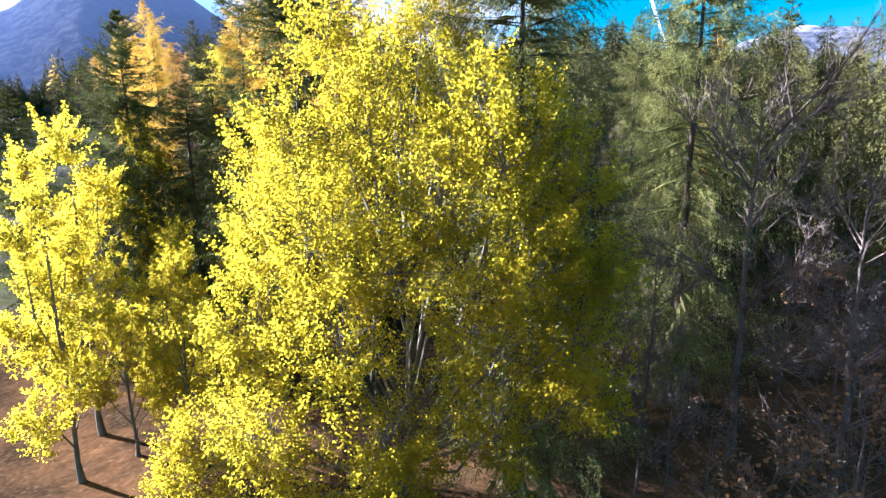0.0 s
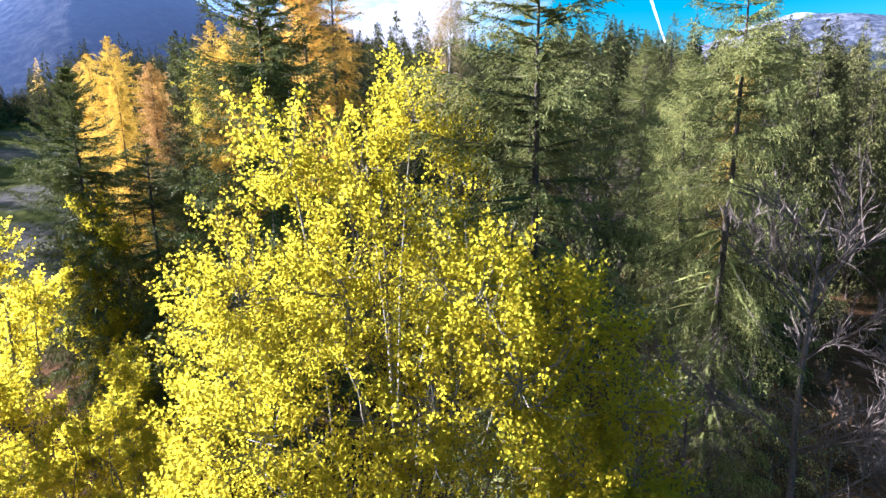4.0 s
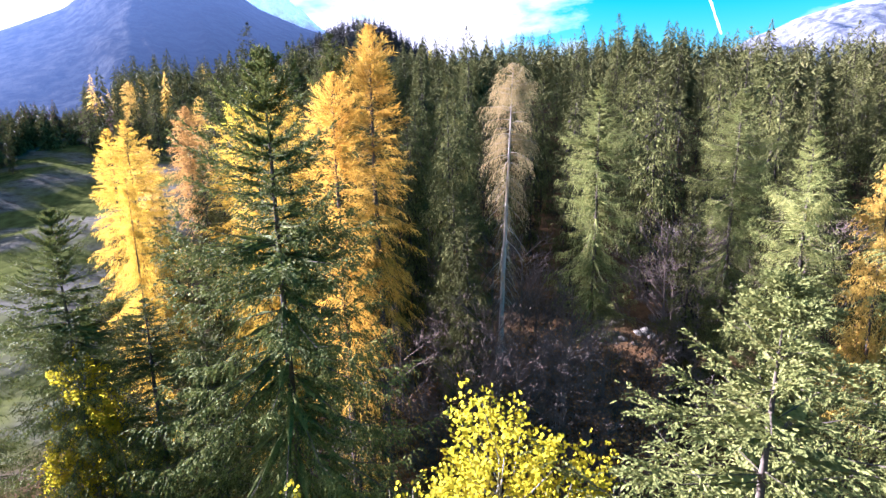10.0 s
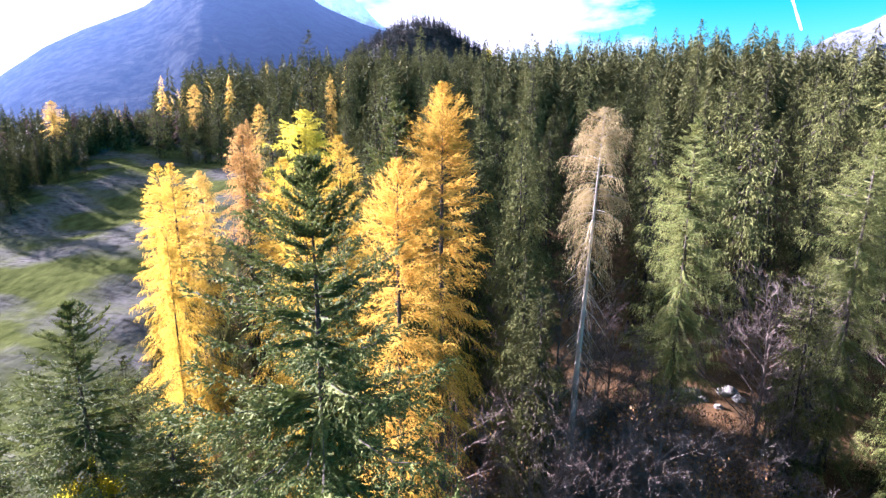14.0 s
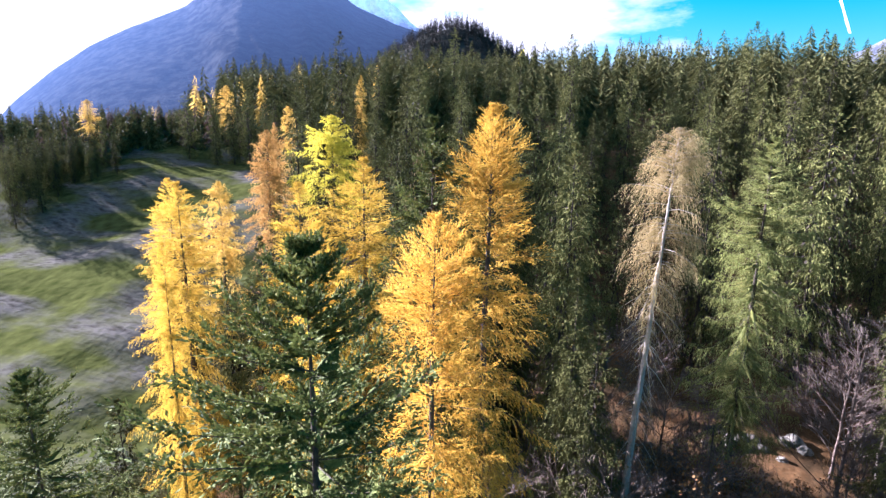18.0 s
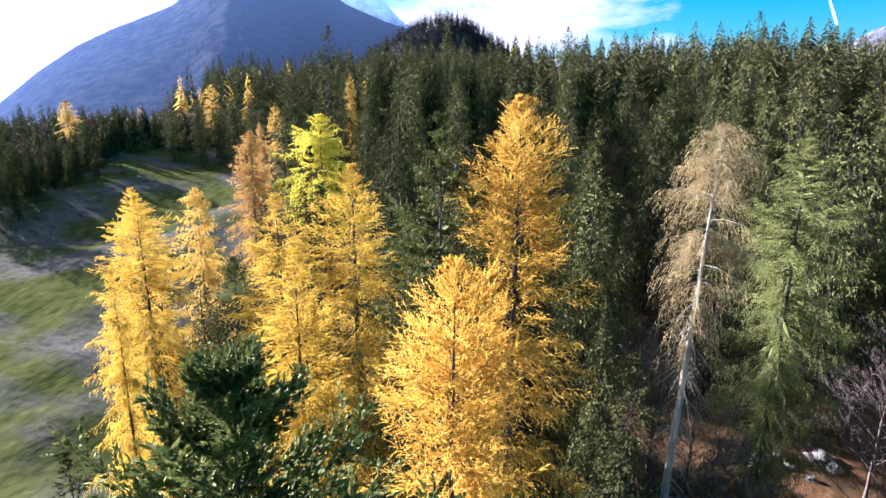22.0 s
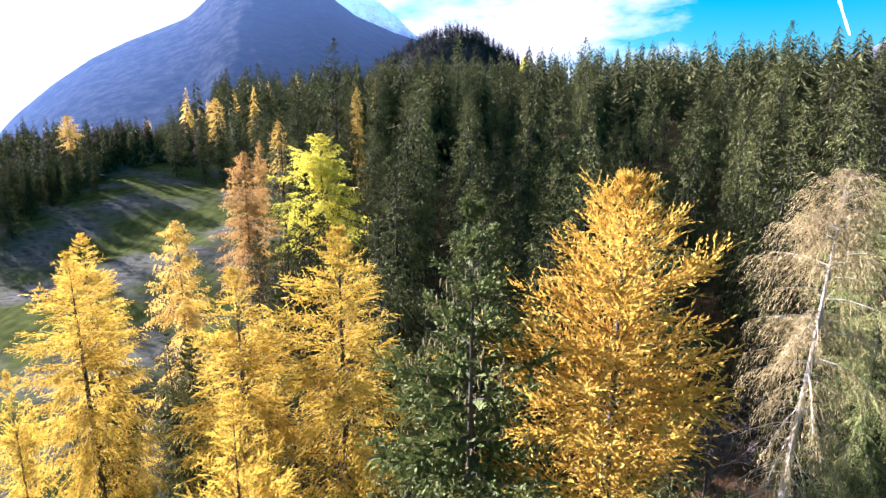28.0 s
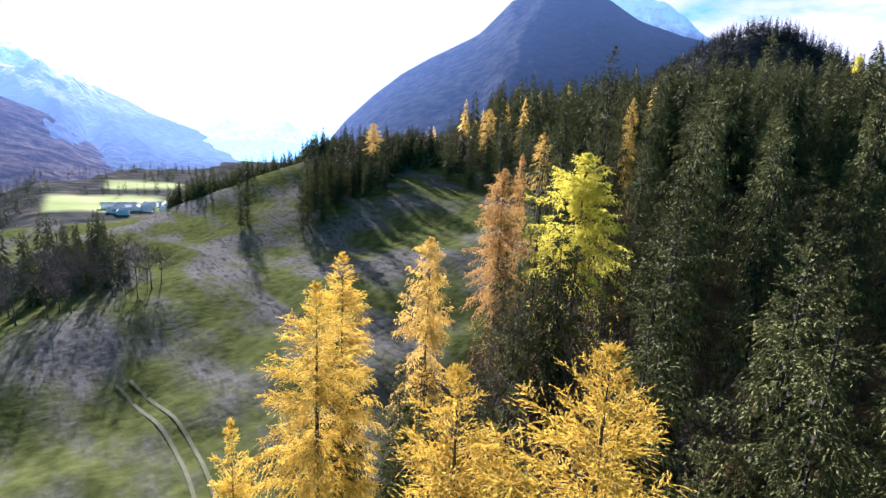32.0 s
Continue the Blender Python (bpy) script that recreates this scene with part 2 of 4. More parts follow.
def ground_material():
    m, n, l, p = nodes_of("ground_cover")
    co = n.new("ShaderNodeTexCoord")

    def speck(scale, detail=6.0, stretch=None):
        t = n.new("ShaderNodeTexNoise")
        t.inputs["Scale"].default_value, t.inputs["Detail"].default_value = scale, detail
        if stretch:
            mp = n.new("ShaderNodeMapping")
            mp.inputs["Scale"].default_value = stretch
            l.new(co.outputs["Object"], mp.inputs["Vector"])
            l.new(mp.outputs["Vector"], t.inputs["Vector"])
        else:
            l.new(co.outputs["Object"], t.inputs["Vector"])
        return t.outputs["Fac"]

    def ramp(fac, *stops):
        r = n.new("ShaderNodeValToRGB")
        e = r.color_ramp.elements
        e[0].position, e[0].color = stops[0][0], (*stops[0][1], 1)
        e[1].position, e[1].color = stops[-1][0], (*stops[-1][1], 1)
        for at, c in stops[1:-1]:
            e.new(at).color = (*c, 1)
        l.new(fac, r.inputs["Fac"])
        return r.outputs["Color"]

    def mix(fac, a, b):
        x = n.new("ShaderNodeMix")
        x.data_type = "RGBA"
        l.new(fac, x.inputs["Factor"])
        l.new(a, x.inputs["A"])
        l.new(b, x.inputs["B"])
        return x.outputs["Result"]

    def layer(name):
        a = n.new("ShaderNodeAttribute")
        a.attribute_name = name
        return a.outputs["Fac"]

    litter = mix(speck(2.3), ramp(speck(0.35), (0.35, (0.022, 0.013, 0.008)), (0.65, (0.14, 0.068, 0.028))),
                 ramp(speck(5.0), (0.35, (0.024, 0.019, 0.01)), (0.6, (0.075, 0.05, 0.025)), (0.75, (0.18, 0.11, 0.055))))
    turf = mix(ramp(speck(0.045, 6, (1, 2.5, 1)), (0.46, (0, 0, 0)), (0.62, (1, 1, 1))),
               ramp(speck(0.5, 8), (0.3, (0.03, 0.036, 0.01)), (0.7, (0.075, 0.08, 0.024))),
               ramp(speck(0.35, 8, (1, 3, 1)), (0.3, (0.03, 0.028, 0.022)), (0.55, (0.1, 0.092, 0.08)), (0.75, (0.048, 0.05, 0.024))))
    field = ramp(speck(0.02), (0.3, (0.2, 0.23, 0.08)), (0.7, (0.32, 0.33, 0.15)))
    woods = ramp(speck(0.05, 8), (0.35, (0.018, 0.022, 0.02)), (0.55, (0.045, 0.044, 0.038)), (0.7, (0.09, 0.07, 0.055)))
    colour = mix(layer("meadow"), litter, turf)
    colour = mix(layer("far"), colour, woods)
    colour = mix(layer("field"), colour, field)
    l.new(colour, p.inputs["Base Color"])
    p.inputs["Roughness"].default_value = 0.95
    p.inputs["Specular IOR Level"].default_value = 0.0
    bn = n.new("ShaderNodeBump")
    bn.inputs["Strength"].default_value, bn.inputs["Distance"].default_value = 0.5, 0.3
    l.new(speck(0.9, 9), bn.inputs["Height"])
    l.new(bn.outputs["Normal"], p.inputs["Normal"])
    return m


def mountain_material(name, rock, wood, snow, snow_from, snow_to, haze, glow, wood_to):
    """A mountain far off: woods below, rock, and snow from a height on; haze and glow put the blue air in as emission.
    """
    m, n, l, p = nodes_of(name)
    geo, sep = n.new("ShaderNodeNewGeometry"), n.new("ShaderNodeSeparateXYZ")
    l.new(geo.outputs["Position"], sep.inputs[0])

    def speck(scale, detail=8.0):
        t = n.new("ShaderNodeTexNoise")
        t.inputs["Scale"].default_value, t.inputs["Detail"].default_value, t.inputs["Roughness"].default_value = scale, detail, 0.65
        l.new(geo.outputs["Position"], t.inputs["Vector"])
        return t.outputs["Fac"]

    def rising(low, high, fac, spread):
        a = n.new("ShaderNodeMath")
        a.operation = "MULTIPLY_ADD"
        l.new(fac, a.inputs[0])
        a.inputs[1].default_value = spread
        l.new(sep.outputs["Z"], a.inputs[2])
        r = n.new("ShaderNodeMapRange")
        l.new(a.outputs[0], r.inputs["Value"])
        r.inputs["From Min"].default_value, r.inputs["From Max"].default_value = low + spread / 2, high + spread / 2
        return r.outputs["Result"]

    def mix(fac, a, b):
        x = n.new("ShaderNodeMix")
        x.data_type = "RGBA"
        l.new(fac, x.inputs["Factor"])
        for v, k in ((a, "A"), (b, "B")):
            if isinstance(v, tuple):
                x.inputs[k].default_value = (*v, 1)
            else:
                l.new(v, x.inputs[k])
        return x.outputs["Result"]

    grain = n.new("ShaderNodeMapRange")
    l.new(speck(0.03), grain.inputs["Value"])
    grain.inputs["From Min"].default_value, grain.inputs["From Max"].default_value = 0.42, 0.6
    dark = tuple(v * 0.25 for v in wood)
    ground = mix(grain.outputs["Result"], dark, wood)
    stone = mix(grain.outputs["Result"], tuple(v * 0.35 for v in rock), rock)
    colour = mix(rising(wood_to * 0.7, wood_to, speck(0.006), wood_to * 0.8), ground, stone)
    colour = mix(rising(snow_from, snow_to, speck(0.012), (snow_to - snow_from) * 3.0), colour, snow)
    l.new(colour, p.inputs["Base Color"])
    p.inputs["Roughness"].default_value = 0.95
    p.inputs["Specular IOR Level"].default_value = 0.0
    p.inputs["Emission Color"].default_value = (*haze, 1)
    air = n.new("ShaderNodeMapRange")          # air haze put in as the mountain's own emission, stronger to the west
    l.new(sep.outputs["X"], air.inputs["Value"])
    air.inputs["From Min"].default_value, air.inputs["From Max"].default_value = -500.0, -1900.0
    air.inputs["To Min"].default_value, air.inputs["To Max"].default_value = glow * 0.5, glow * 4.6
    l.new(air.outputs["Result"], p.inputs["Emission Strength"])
    bn = n.new("ShaderNodeBump")
    bn.inputs["Strength"].default_value, bn.inputs["Distance"].default_value = 0.8, 26.0
    l.new(speck(0.011, 12), bn.inputs["Height"])
    l.new(bn.outputs["Normal"], p.inputs["Normal"])
    return m


# ---- mesh helpers ----


def mesh_of(name, verts, quads, material, smooth=False):
    """A mesh from arrays of corners and four-cornered faces."""
    me = bpy.data.meshes.new(name)
    verts, quads = np.asarray(verts, np.float32), np.asarray(quads, np.int32)
    me.vertices.add(len(verts))
    me.vertices.foreach_set("co", verts.ravel())
    me.loops.add(quads.size)
    me.loops.foreach_set("vertex_index", quads.ravel())
    me.polygons.add(len(quads))
    me.polygons.foreach_set("loop_start", np.arange(0, quads.size, 4, dtype=np.int32))
    me.polygons.foreach_set("loop_total", np.full(len(quads), 4, np.int32))
    me.polygons.foreach_set("use_smooth", np.full(len(quads), smooth))
    me.materials.append(material)
    me.update(calc_edges=True)
    return me


def unit(v):
    return v / np.maximum(np.linalg.norm(v, axis=-1, keepdims=True), 1e-9)


def blades(rng, at, way, length, width, wide_at=0.45, bend=0.0, level=0.0):
    """Corners of slim four-cornered blades: from at along way, with a random turn round their own axis; level: how far they lie flat."""
    way = unit(way)
    side = unit(np.cross(way, rng.normal(size=way.shape) * (1 - level) + np.array([0, 0, 2.0 * level])))
    length, width = np.broadcast_to(length, len(at))[:, None], np.broadcast_to(width, len(at))[:, None]
    mid = at + way * length * wide_at
    tip = at + way * length
    tip[:, 2] -= bend * length[:, 0]
    return np.stack([at, mid + side * width / 2, tip, mid - side * width / 2], 1).reshape(-1, 3)


def fan(count):
    return np.arange(count * 4).reshape(-1, 4)


def sticks(p0, p1, r0, r1, sides=3):
    """Corners and faces of tapered sticks from p0 to p1."""
    p0, p1 = np.asarray(p0, float), np.asarray(p1, float)
    way = unit(p1 - p0)
    ref = np.where(np.abs(way[:, 2:3]) > 0.9, [[1.0, 0, 0]], [[0, 0, 1.0]])
    u = unit(np.cross(way, ref))
    v = np.cross(way, u)
    ang = np.arange(sides) * 2 * np.pi / sides
    ring = np.cos(ang)[None, :, None] * u[:, None] + np.sin(ang)[None, :, None] * v[:, None]
    r0, r1 = np.broadcast_to(r0, len(p0))[:, None, None], np.broadcast_to(r1, len(p0))[:, None, None]
    verts = np.concatenate([p0[:, None] + ring * r0, p1[:, None] + ring * r1], 1).reshape(-1, 3)
    k = np.arange(sides)
    one = np.stack([k, (k + 1) % sides, (k + 1) % sides + sides, k + sides], 1)
    quads = (np.arange(len(p0))[:, None, None] * 2 * sides + one[None]).reshape(-1, 4)
    return verts, quads


def trunk_mesh(name, rng, height, radius, material, wobble=0.02, sides=8, steps=10, lean=(0, 0), top=0.02):
    """A round tapered stem with a flare at the foot and a slight bend."""
    z = np.linspace(0, 1, steps + 1)
    off = np.cumsum(rng.normal(0, wobble * height / steps, (steps + 1, 2)), 0)
    off -= off[0]
    off += np.outer(z, lean)
    r = radius * (1 - z) ** 0.8 + top
    r[0] *= 1.5
    ang = np.arange(sides) * 2 * np.pi / sides
    uneven = 1 + rng.normal(0, 0.05, (steps + 1, sides))
    verts = np.stack([off[:, :1] + r[:, None] * np.cos(ang) * uneven, off[:, 1:] + r[:, None] * np.sin(ang) * uneven, np.repeat((z * height - 0.3)[:, None], sides, 1)], -1).reshape(-1, 3)
    k = np.arange(sides)
    ring = np.stack([k, (k + 1) % sides, (k + 1) % sides + sides, k + sides], 1)
    quads = (np.arange(steps)[:, None, None] * sides + ring[None]).reshape(-1, 4)
    return mesh_of(name, verts, quads, material, True), lambda h: np.stack([np.interp(h, z * height, off[:, n]) for n in (0, 1)], -1)


def thing(name, label, category, group=""):
    return tagged(new(name), label, category, group)


def piece(name, mesh, parent, label=""):
    ob = new(name, mesh)
    ob.parent = parent
    if label:
        ob["label"] = label
    return ob


# ---- trees ----


def conifer_meshes(name, seed, height, radius, taper, leafage, bark, limbs, strands, bits, strand_l, bit_w, droop=0.5, lift=0.2, clear=0.06, rise=0.35, thin=0.1,
                   limb_r=0.035, trunk_r=None, gaps=0.1, lean=(0, 0), fuzz=0.35, lump=0.25, crowd=1.3, leaders=0, side=0.9, over=1.9, bough=0.0, bough_w=0.1, bough_max=0.1,
                   knots=(0.0, 0.35, 0.7, 1.0), every=1, flat=0.0, tip_up=0.22, least=0.25, even=0.0, arch=1.0, whorl=0.0, ragged=0.21,
                   heart=0, heart_r=0.45, leaf_to=1.0, stray=0.16):
    """Stem, limbs and needled crown of a conifer that stands at the origin.
    taper: metres below the tip within which the crown widens towards radius. Each limb bears strands of about strand_l
    on both its sides, each strand so many
    bits of needles, bit_w wide. droop, lift: how far the strands hang on the lower limbs and rise on the upper ones;
    rise: how steeply the upper limbs leave the stem; side: how far the strands spread; fuzz: how unruly the bits are;
    lump, gaps: how uneven the outline is; crowd: over 1, more limbs near the tip;
    leaders: limbs that turn upwards beside the tip; bough: how far out the inner boughs are closed; flat: how level the
    bits lie; even: the least droop of any strand; arch: how far the limbs bend over; whorl: metres between
    the tiers of limbs; ragged: how much the limbs differ in length; heart, heart_r: dark blades, as dead twigs, added
    to block light in the crown, and how far out they reach;
    leaf_to: the share of the height, from the tip down, below which few strands are left on the limbs; stray: how far
    the strands point anywhere."""
    rng = np.random.default_rng(seed)
    trunk, axis = trunk_mesh(name + "_trunk", rng, height - 0.25, trunk_r or height * 0.009, bark, 0.012, lean=lean, top=0.008)
    deep = height * (1 - clear)
    d = np.sort(deep * rng.random(limbs) ** crowd)          # metres below the tip
    if whorl:
        d = np.abs(np.round(d / whorl) * whorl + rng.normal(0, 0.09, limbs))
    z = height - 0.12 - d
    az = np.arange(limbs) * 2.39996 + rng.normal(0, 0.5, limbs)
    uneven = 1 + lump * np.array([noise.noise(Vector((math.cos(q) * 1.3, math.sin(q) * 1.3, w * 0.5 + seed))) * 1.8 for q, w in zip(az, d)])
    length = radius * (1 - np.exp(-(d + 0.12) / taper)) * rng.uniform(0.91 - ragged, 0.91 + ragged, limbs) * uneven
    length *= np.where(d > 0.85 * deep, rng.uniform(0.5, 1.0, limbs), 1.0)
    length *= np.where((rng.random(limbs) < gaps) & (d > 1.0), rng.uniform(0.25, 0.6, limbs), 1)
    length = np.maximum(length, 0.12)
    out = np.stack([np.cos(az), np.sin(az), 0 * az], 1)
    low = np.minimum(d / 12.0, 1.0)
    a = rise * (1.1 - 1.9 * low) + rng.normal(0, 0.12, limbs)  # slope where the limb leaves the stem
    if leaders:
        up = rng.choice(np.flatnonzero((d > 0.6) & (d < 5.0)), leaders, False)
        a[up] = rng.uniform(1.2, 2.2, leaders)
        length[up] *= 0.9
    foot = np.concatenate([axis(z), z[:, None]], 1)

    def along(i, s):
        drop = a[i] * s - arch * (0.2 + 0.34 * low[i]) * s**2 + tip_up * (0.6 + 0.8 * low[i]) * s**3
        return foot[i] + out[i] * (length[i] * s)[:, None] + np.stack([0 * s, 0 * s, drop * length[i]], 1)

    i = np.arange(0, limbs, every)
    pts = [along(i, np.full(len(i), s)) for s in knots]
    rad = limb_r * (0.25 + 0.75 * length[i] / radius)
    lv, lq, base = [], [], 0
    for k in range(len(knots) - 1):
        v, q = sticks(pts[k], pts[k + 1], rad * (1 - 0.9 * knots[k]), rad * (1 - 0.9 * knots[k + 1]))
        lv.append(v), lq.append(q + base)
        base += len(v)
    # broad blades added as dead twigs, to block light and darken the crown's heart
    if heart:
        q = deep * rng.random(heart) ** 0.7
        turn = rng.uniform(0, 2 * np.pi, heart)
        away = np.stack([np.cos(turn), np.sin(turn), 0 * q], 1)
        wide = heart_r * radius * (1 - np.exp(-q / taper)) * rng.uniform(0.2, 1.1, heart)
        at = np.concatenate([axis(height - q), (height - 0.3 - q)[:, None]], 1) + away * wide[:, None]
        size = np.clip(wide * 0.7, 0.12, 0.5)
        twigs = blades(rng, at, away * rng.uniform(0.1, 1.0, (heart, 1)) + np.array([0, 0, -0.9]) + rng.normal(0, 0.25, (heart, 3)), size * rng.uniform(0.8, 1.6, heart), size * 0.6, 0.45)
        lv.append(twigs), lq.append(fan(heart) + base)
    branchwork = mesh_of(name + "_limbs", np.concatenate(lv), np.concatenate(lq), bark)

    # strands on both sides of every limb
    count = np.maximum((strands * (0.16 + 0.84 * length / radius)).astype(int), 5)
    count = np.where(d > leaf_to * height * rng.uniform(0.85, 1.15, limbs), count // 9, count)
    i = np.repeat(np.arange(limbs), count)
    n = len(i)
    s = thin + (1 - thin) * rng.random(n) ** 0.8
    start = along(i, s)
    run = unit(along(i, np.minimum(s + 0.03, 1.03)) - along(i, s - 0.03))
    across = np.stack([-out[i][:, 1], out[i][:, 0], 0 * s], 1) * rng.choice([-1.0, 1.0], n)[:, None]
    crest = np.exp(-d[i] / 3.5)
    hung = np.maximum((0.15 + 0.85 * low[i]) * (1 - 0.8 * crest), even)
    way = run * rng.uniform(0.45, 1.0, (n, 1)) + across * side * rng.uniform(0.0, 1.1, (n, 1)) + rng.normal(0, stray, (n, 3))
    way[:, 2] += lift * rng.uniform(0.2, 1.3, n) * (0.35 + 0.9 * crest) - droop * rng.uniform(0.1, 1.1, n) * hung
    way = unit(way)
    fit_in = np.clip(length[i] / (0.45 * radius), least, 1.0)
    reach = strand_l * rng.uniform(0.5, 1.25, n) * (0.5 + 0.5 * (1 - s)) * fit_in
    sag = (lift * 0.5 * crest - droop * 0.55 * np.maximum(0.2 + 0.8 * low[i], even)) * reach
    j = np.repeat(np.arange(n), bits)
    u = (np.tile(np.arange(bits), n) + rng.random(len(j))) / bits
    at = start[j] + way[j] * (reach[j] * u)[:, None]
    at[:, 2] += sag[j] * u**2
    tangent = way[j] * reach[j][:, None]
    tangent[:, 2] += 2 * sag[j] * u
    tangent = unit(tangent) + rng.normal(0, fuzz, (len(j), 3))
    bl = np.maximum(reach[j] / bits * over, bit_w * 1.3) * rng.uniform(0.7, 1.3, len(j))
    v = blades(rng, at, tangent, bl, bit_w * np.sqrt(fit_in[j]) * rng.uniform(0.7, 1.3, len(j)) * (1.15 - 0.5 * u), 0.45, 0.0, flat)
    # the inner boughs: a ridged, drooping shape round each limb
    if bough:
        i = np.arange(limbs)
        closed = np.minimum(bough_w * length, bough_max)
        foot_b, tip_b = along(i, np.full(limbs, 0.02)), along(i, np.full(limbs, bough) * rng.uniform(0.8, 1.1, limbs))
        ridge_b = along(i, np.full(limbs, bough * 0.5)) + np.array([0, 0, 0.03]) * length[:, None]
        flank = np.stack([-out[:, 1], out[:, 0], 0 * az], 1) * (closed * rng.uniform(0.7, 1.3, limbs))[:, None]
        fall = np.stack([0 * az, 0 * az, -0.8 * closed * rng.uniform(0.4, 1.6, limbs)], 1)
        left, right = ridge_b + flank + fall, ridge_b - flank + fall * rng.uniform(0.6, 1.4, (limbs, 1))
        v = np.concatenate([v, np.stack([foot_b, left, tip_b, ridge_b, foot_b, ridge_b, tip_b, right], 1).reshape(-1, 3)])
    # the leading shoot
    m = max(14, int(2.4 / bit_w))
    h = rng.random(m) ** 1.3 * 1.3
    tip = np.stack([rng.normal(0, 0.012, m), rng.normal(0, 0.012, m), height - 0.15 - h], 1) + np.r_[axis(height), 0]
    v = np.concatenate([v, blades(rng, tip, np.stack([rng.normal(0, 0.5, m), rng.normal(0, 0.5, m), np.full(m, 0.8)], 1), max(strand_l / bits * over, bit_w * 2) * (0.5 + 0.4 * h), bit_w)])
    return trunk, branchwork, mesh_of(name + "_crown", v, fan(len(v) // 4), leafage)


def stand(name, meshes, label, category, at, turn=0.0, scale=1.0, tall=1.0, group="", crown_name="crown", lean=(0, 0)):
    """One tree as a thing, at its place on the ground."""
    ob = thing(name, label, category, group)
    ob.matrix_world = pose(at[0], at[1], at[2], lean[0], lean[1], turn) @ Matrix.Diagonal((scale, scale, scale * tall, 1))
    piece("trunk", meshes[0], ob)
    tagged(piece("branchwork", meshes[1], ob), kind="stuff")
    if len(meshes) > 2:
        tagged(piece(crown_name, meshes[2], ob), kind="stuff")
    return ob


def bare_meshes(name, seed, height, spread, material, depth=4, kids=4, leafage=None, leaves=0, r0=None, up=0.75):
    """A leafless broadleaved tree or shrub: stem, forks, twigs; a few withered leaves where leafage is given."""
    rng = np.random.default_rng(seed)
    trunk, axis = trunk_mesh(name + "_trunk", rng, height * 0.8, r0 or height * 0.012, material, 0.03, 6, 8)
    p0, p1, ra, rb, ends = [], [], [], [], []
    first = int(kids * 4)
    z = height * rng.uniform(0.18, 0.78, first)
    at = np.concatenate([axis(z), z[:, None]], 1)
    az = rng.uniform(0, 2 * np.pi, first)
    way = unit(np.stack([np.cos(az), np.sin(az), np.full(first, up * 1.2)], 1))
    ln = spread * rng.uniform(0.5, 1.0, first) * (1.1 - 0.6 * z / height)
    rad = np.full(first, (r0 or height * 0.012) * 0.34)
    for level in range(depth):
        bend = unit(way + rng.normal(0, 0.12, way.shape))
        mid = at + way * ln[:, None] * 0.5
        end = mid + bend * ln[:, None] * 0.5
        ends.append(end)
        if level == depth - 1:
            fine = blades(rng, at, way, ln * 1.3, 0.022, 0.25)
            break
        p0 += [at, mid]
        p1 += [mid, end]
        ra += [rad, rad * 0.8]
        rb += [rad * 0.8, rad * 0.55]
        i = np.repeat(np.arange(len(at)), kids)
        s = rng.uniform(0.35, 1.0, len(i))[:, None]
        at2 = np.where(s < 0.5, at[i] + (mid - at)[i] * s * 2, mid[i] + (end - mid)[i] * (s - 0.5) * 2)
        way = unit(bend[i] + rng.normal(0, 0.45, (len(i), 3)) + np.array([0, 0, 0.25 * up]))
        ln = ln[i] * rng.uniform(0.35, 0.62, len(i))
        rad = np.maximum(rad[i] * 0.5, 0.006)
        at = at2
    v, q = sticks(np.concatenate(p0), np.concatenate(p1), np.concatenate(ra), np.concatenate(rb))
    limbs = mesh_of(name + "_limbs", np.concatenate([v, fine]), np.concatenate([q, fan(len(fine) // 4) + len(v)]), material)
    if not leaves:
        return trunk, limbs
    e = ends[-1]
    pick = e[rng.integers(0, len(e), leaves)] + rng.normal(0, 0.12, (leaves, 3))
    lv = blades(rng, pick, rng.normal(size=(leaves, 3)), 0.12, 0.09)
    return trunk, limbs, mesh_of(name + "_leaves", lv, fan(leaves), leafage)


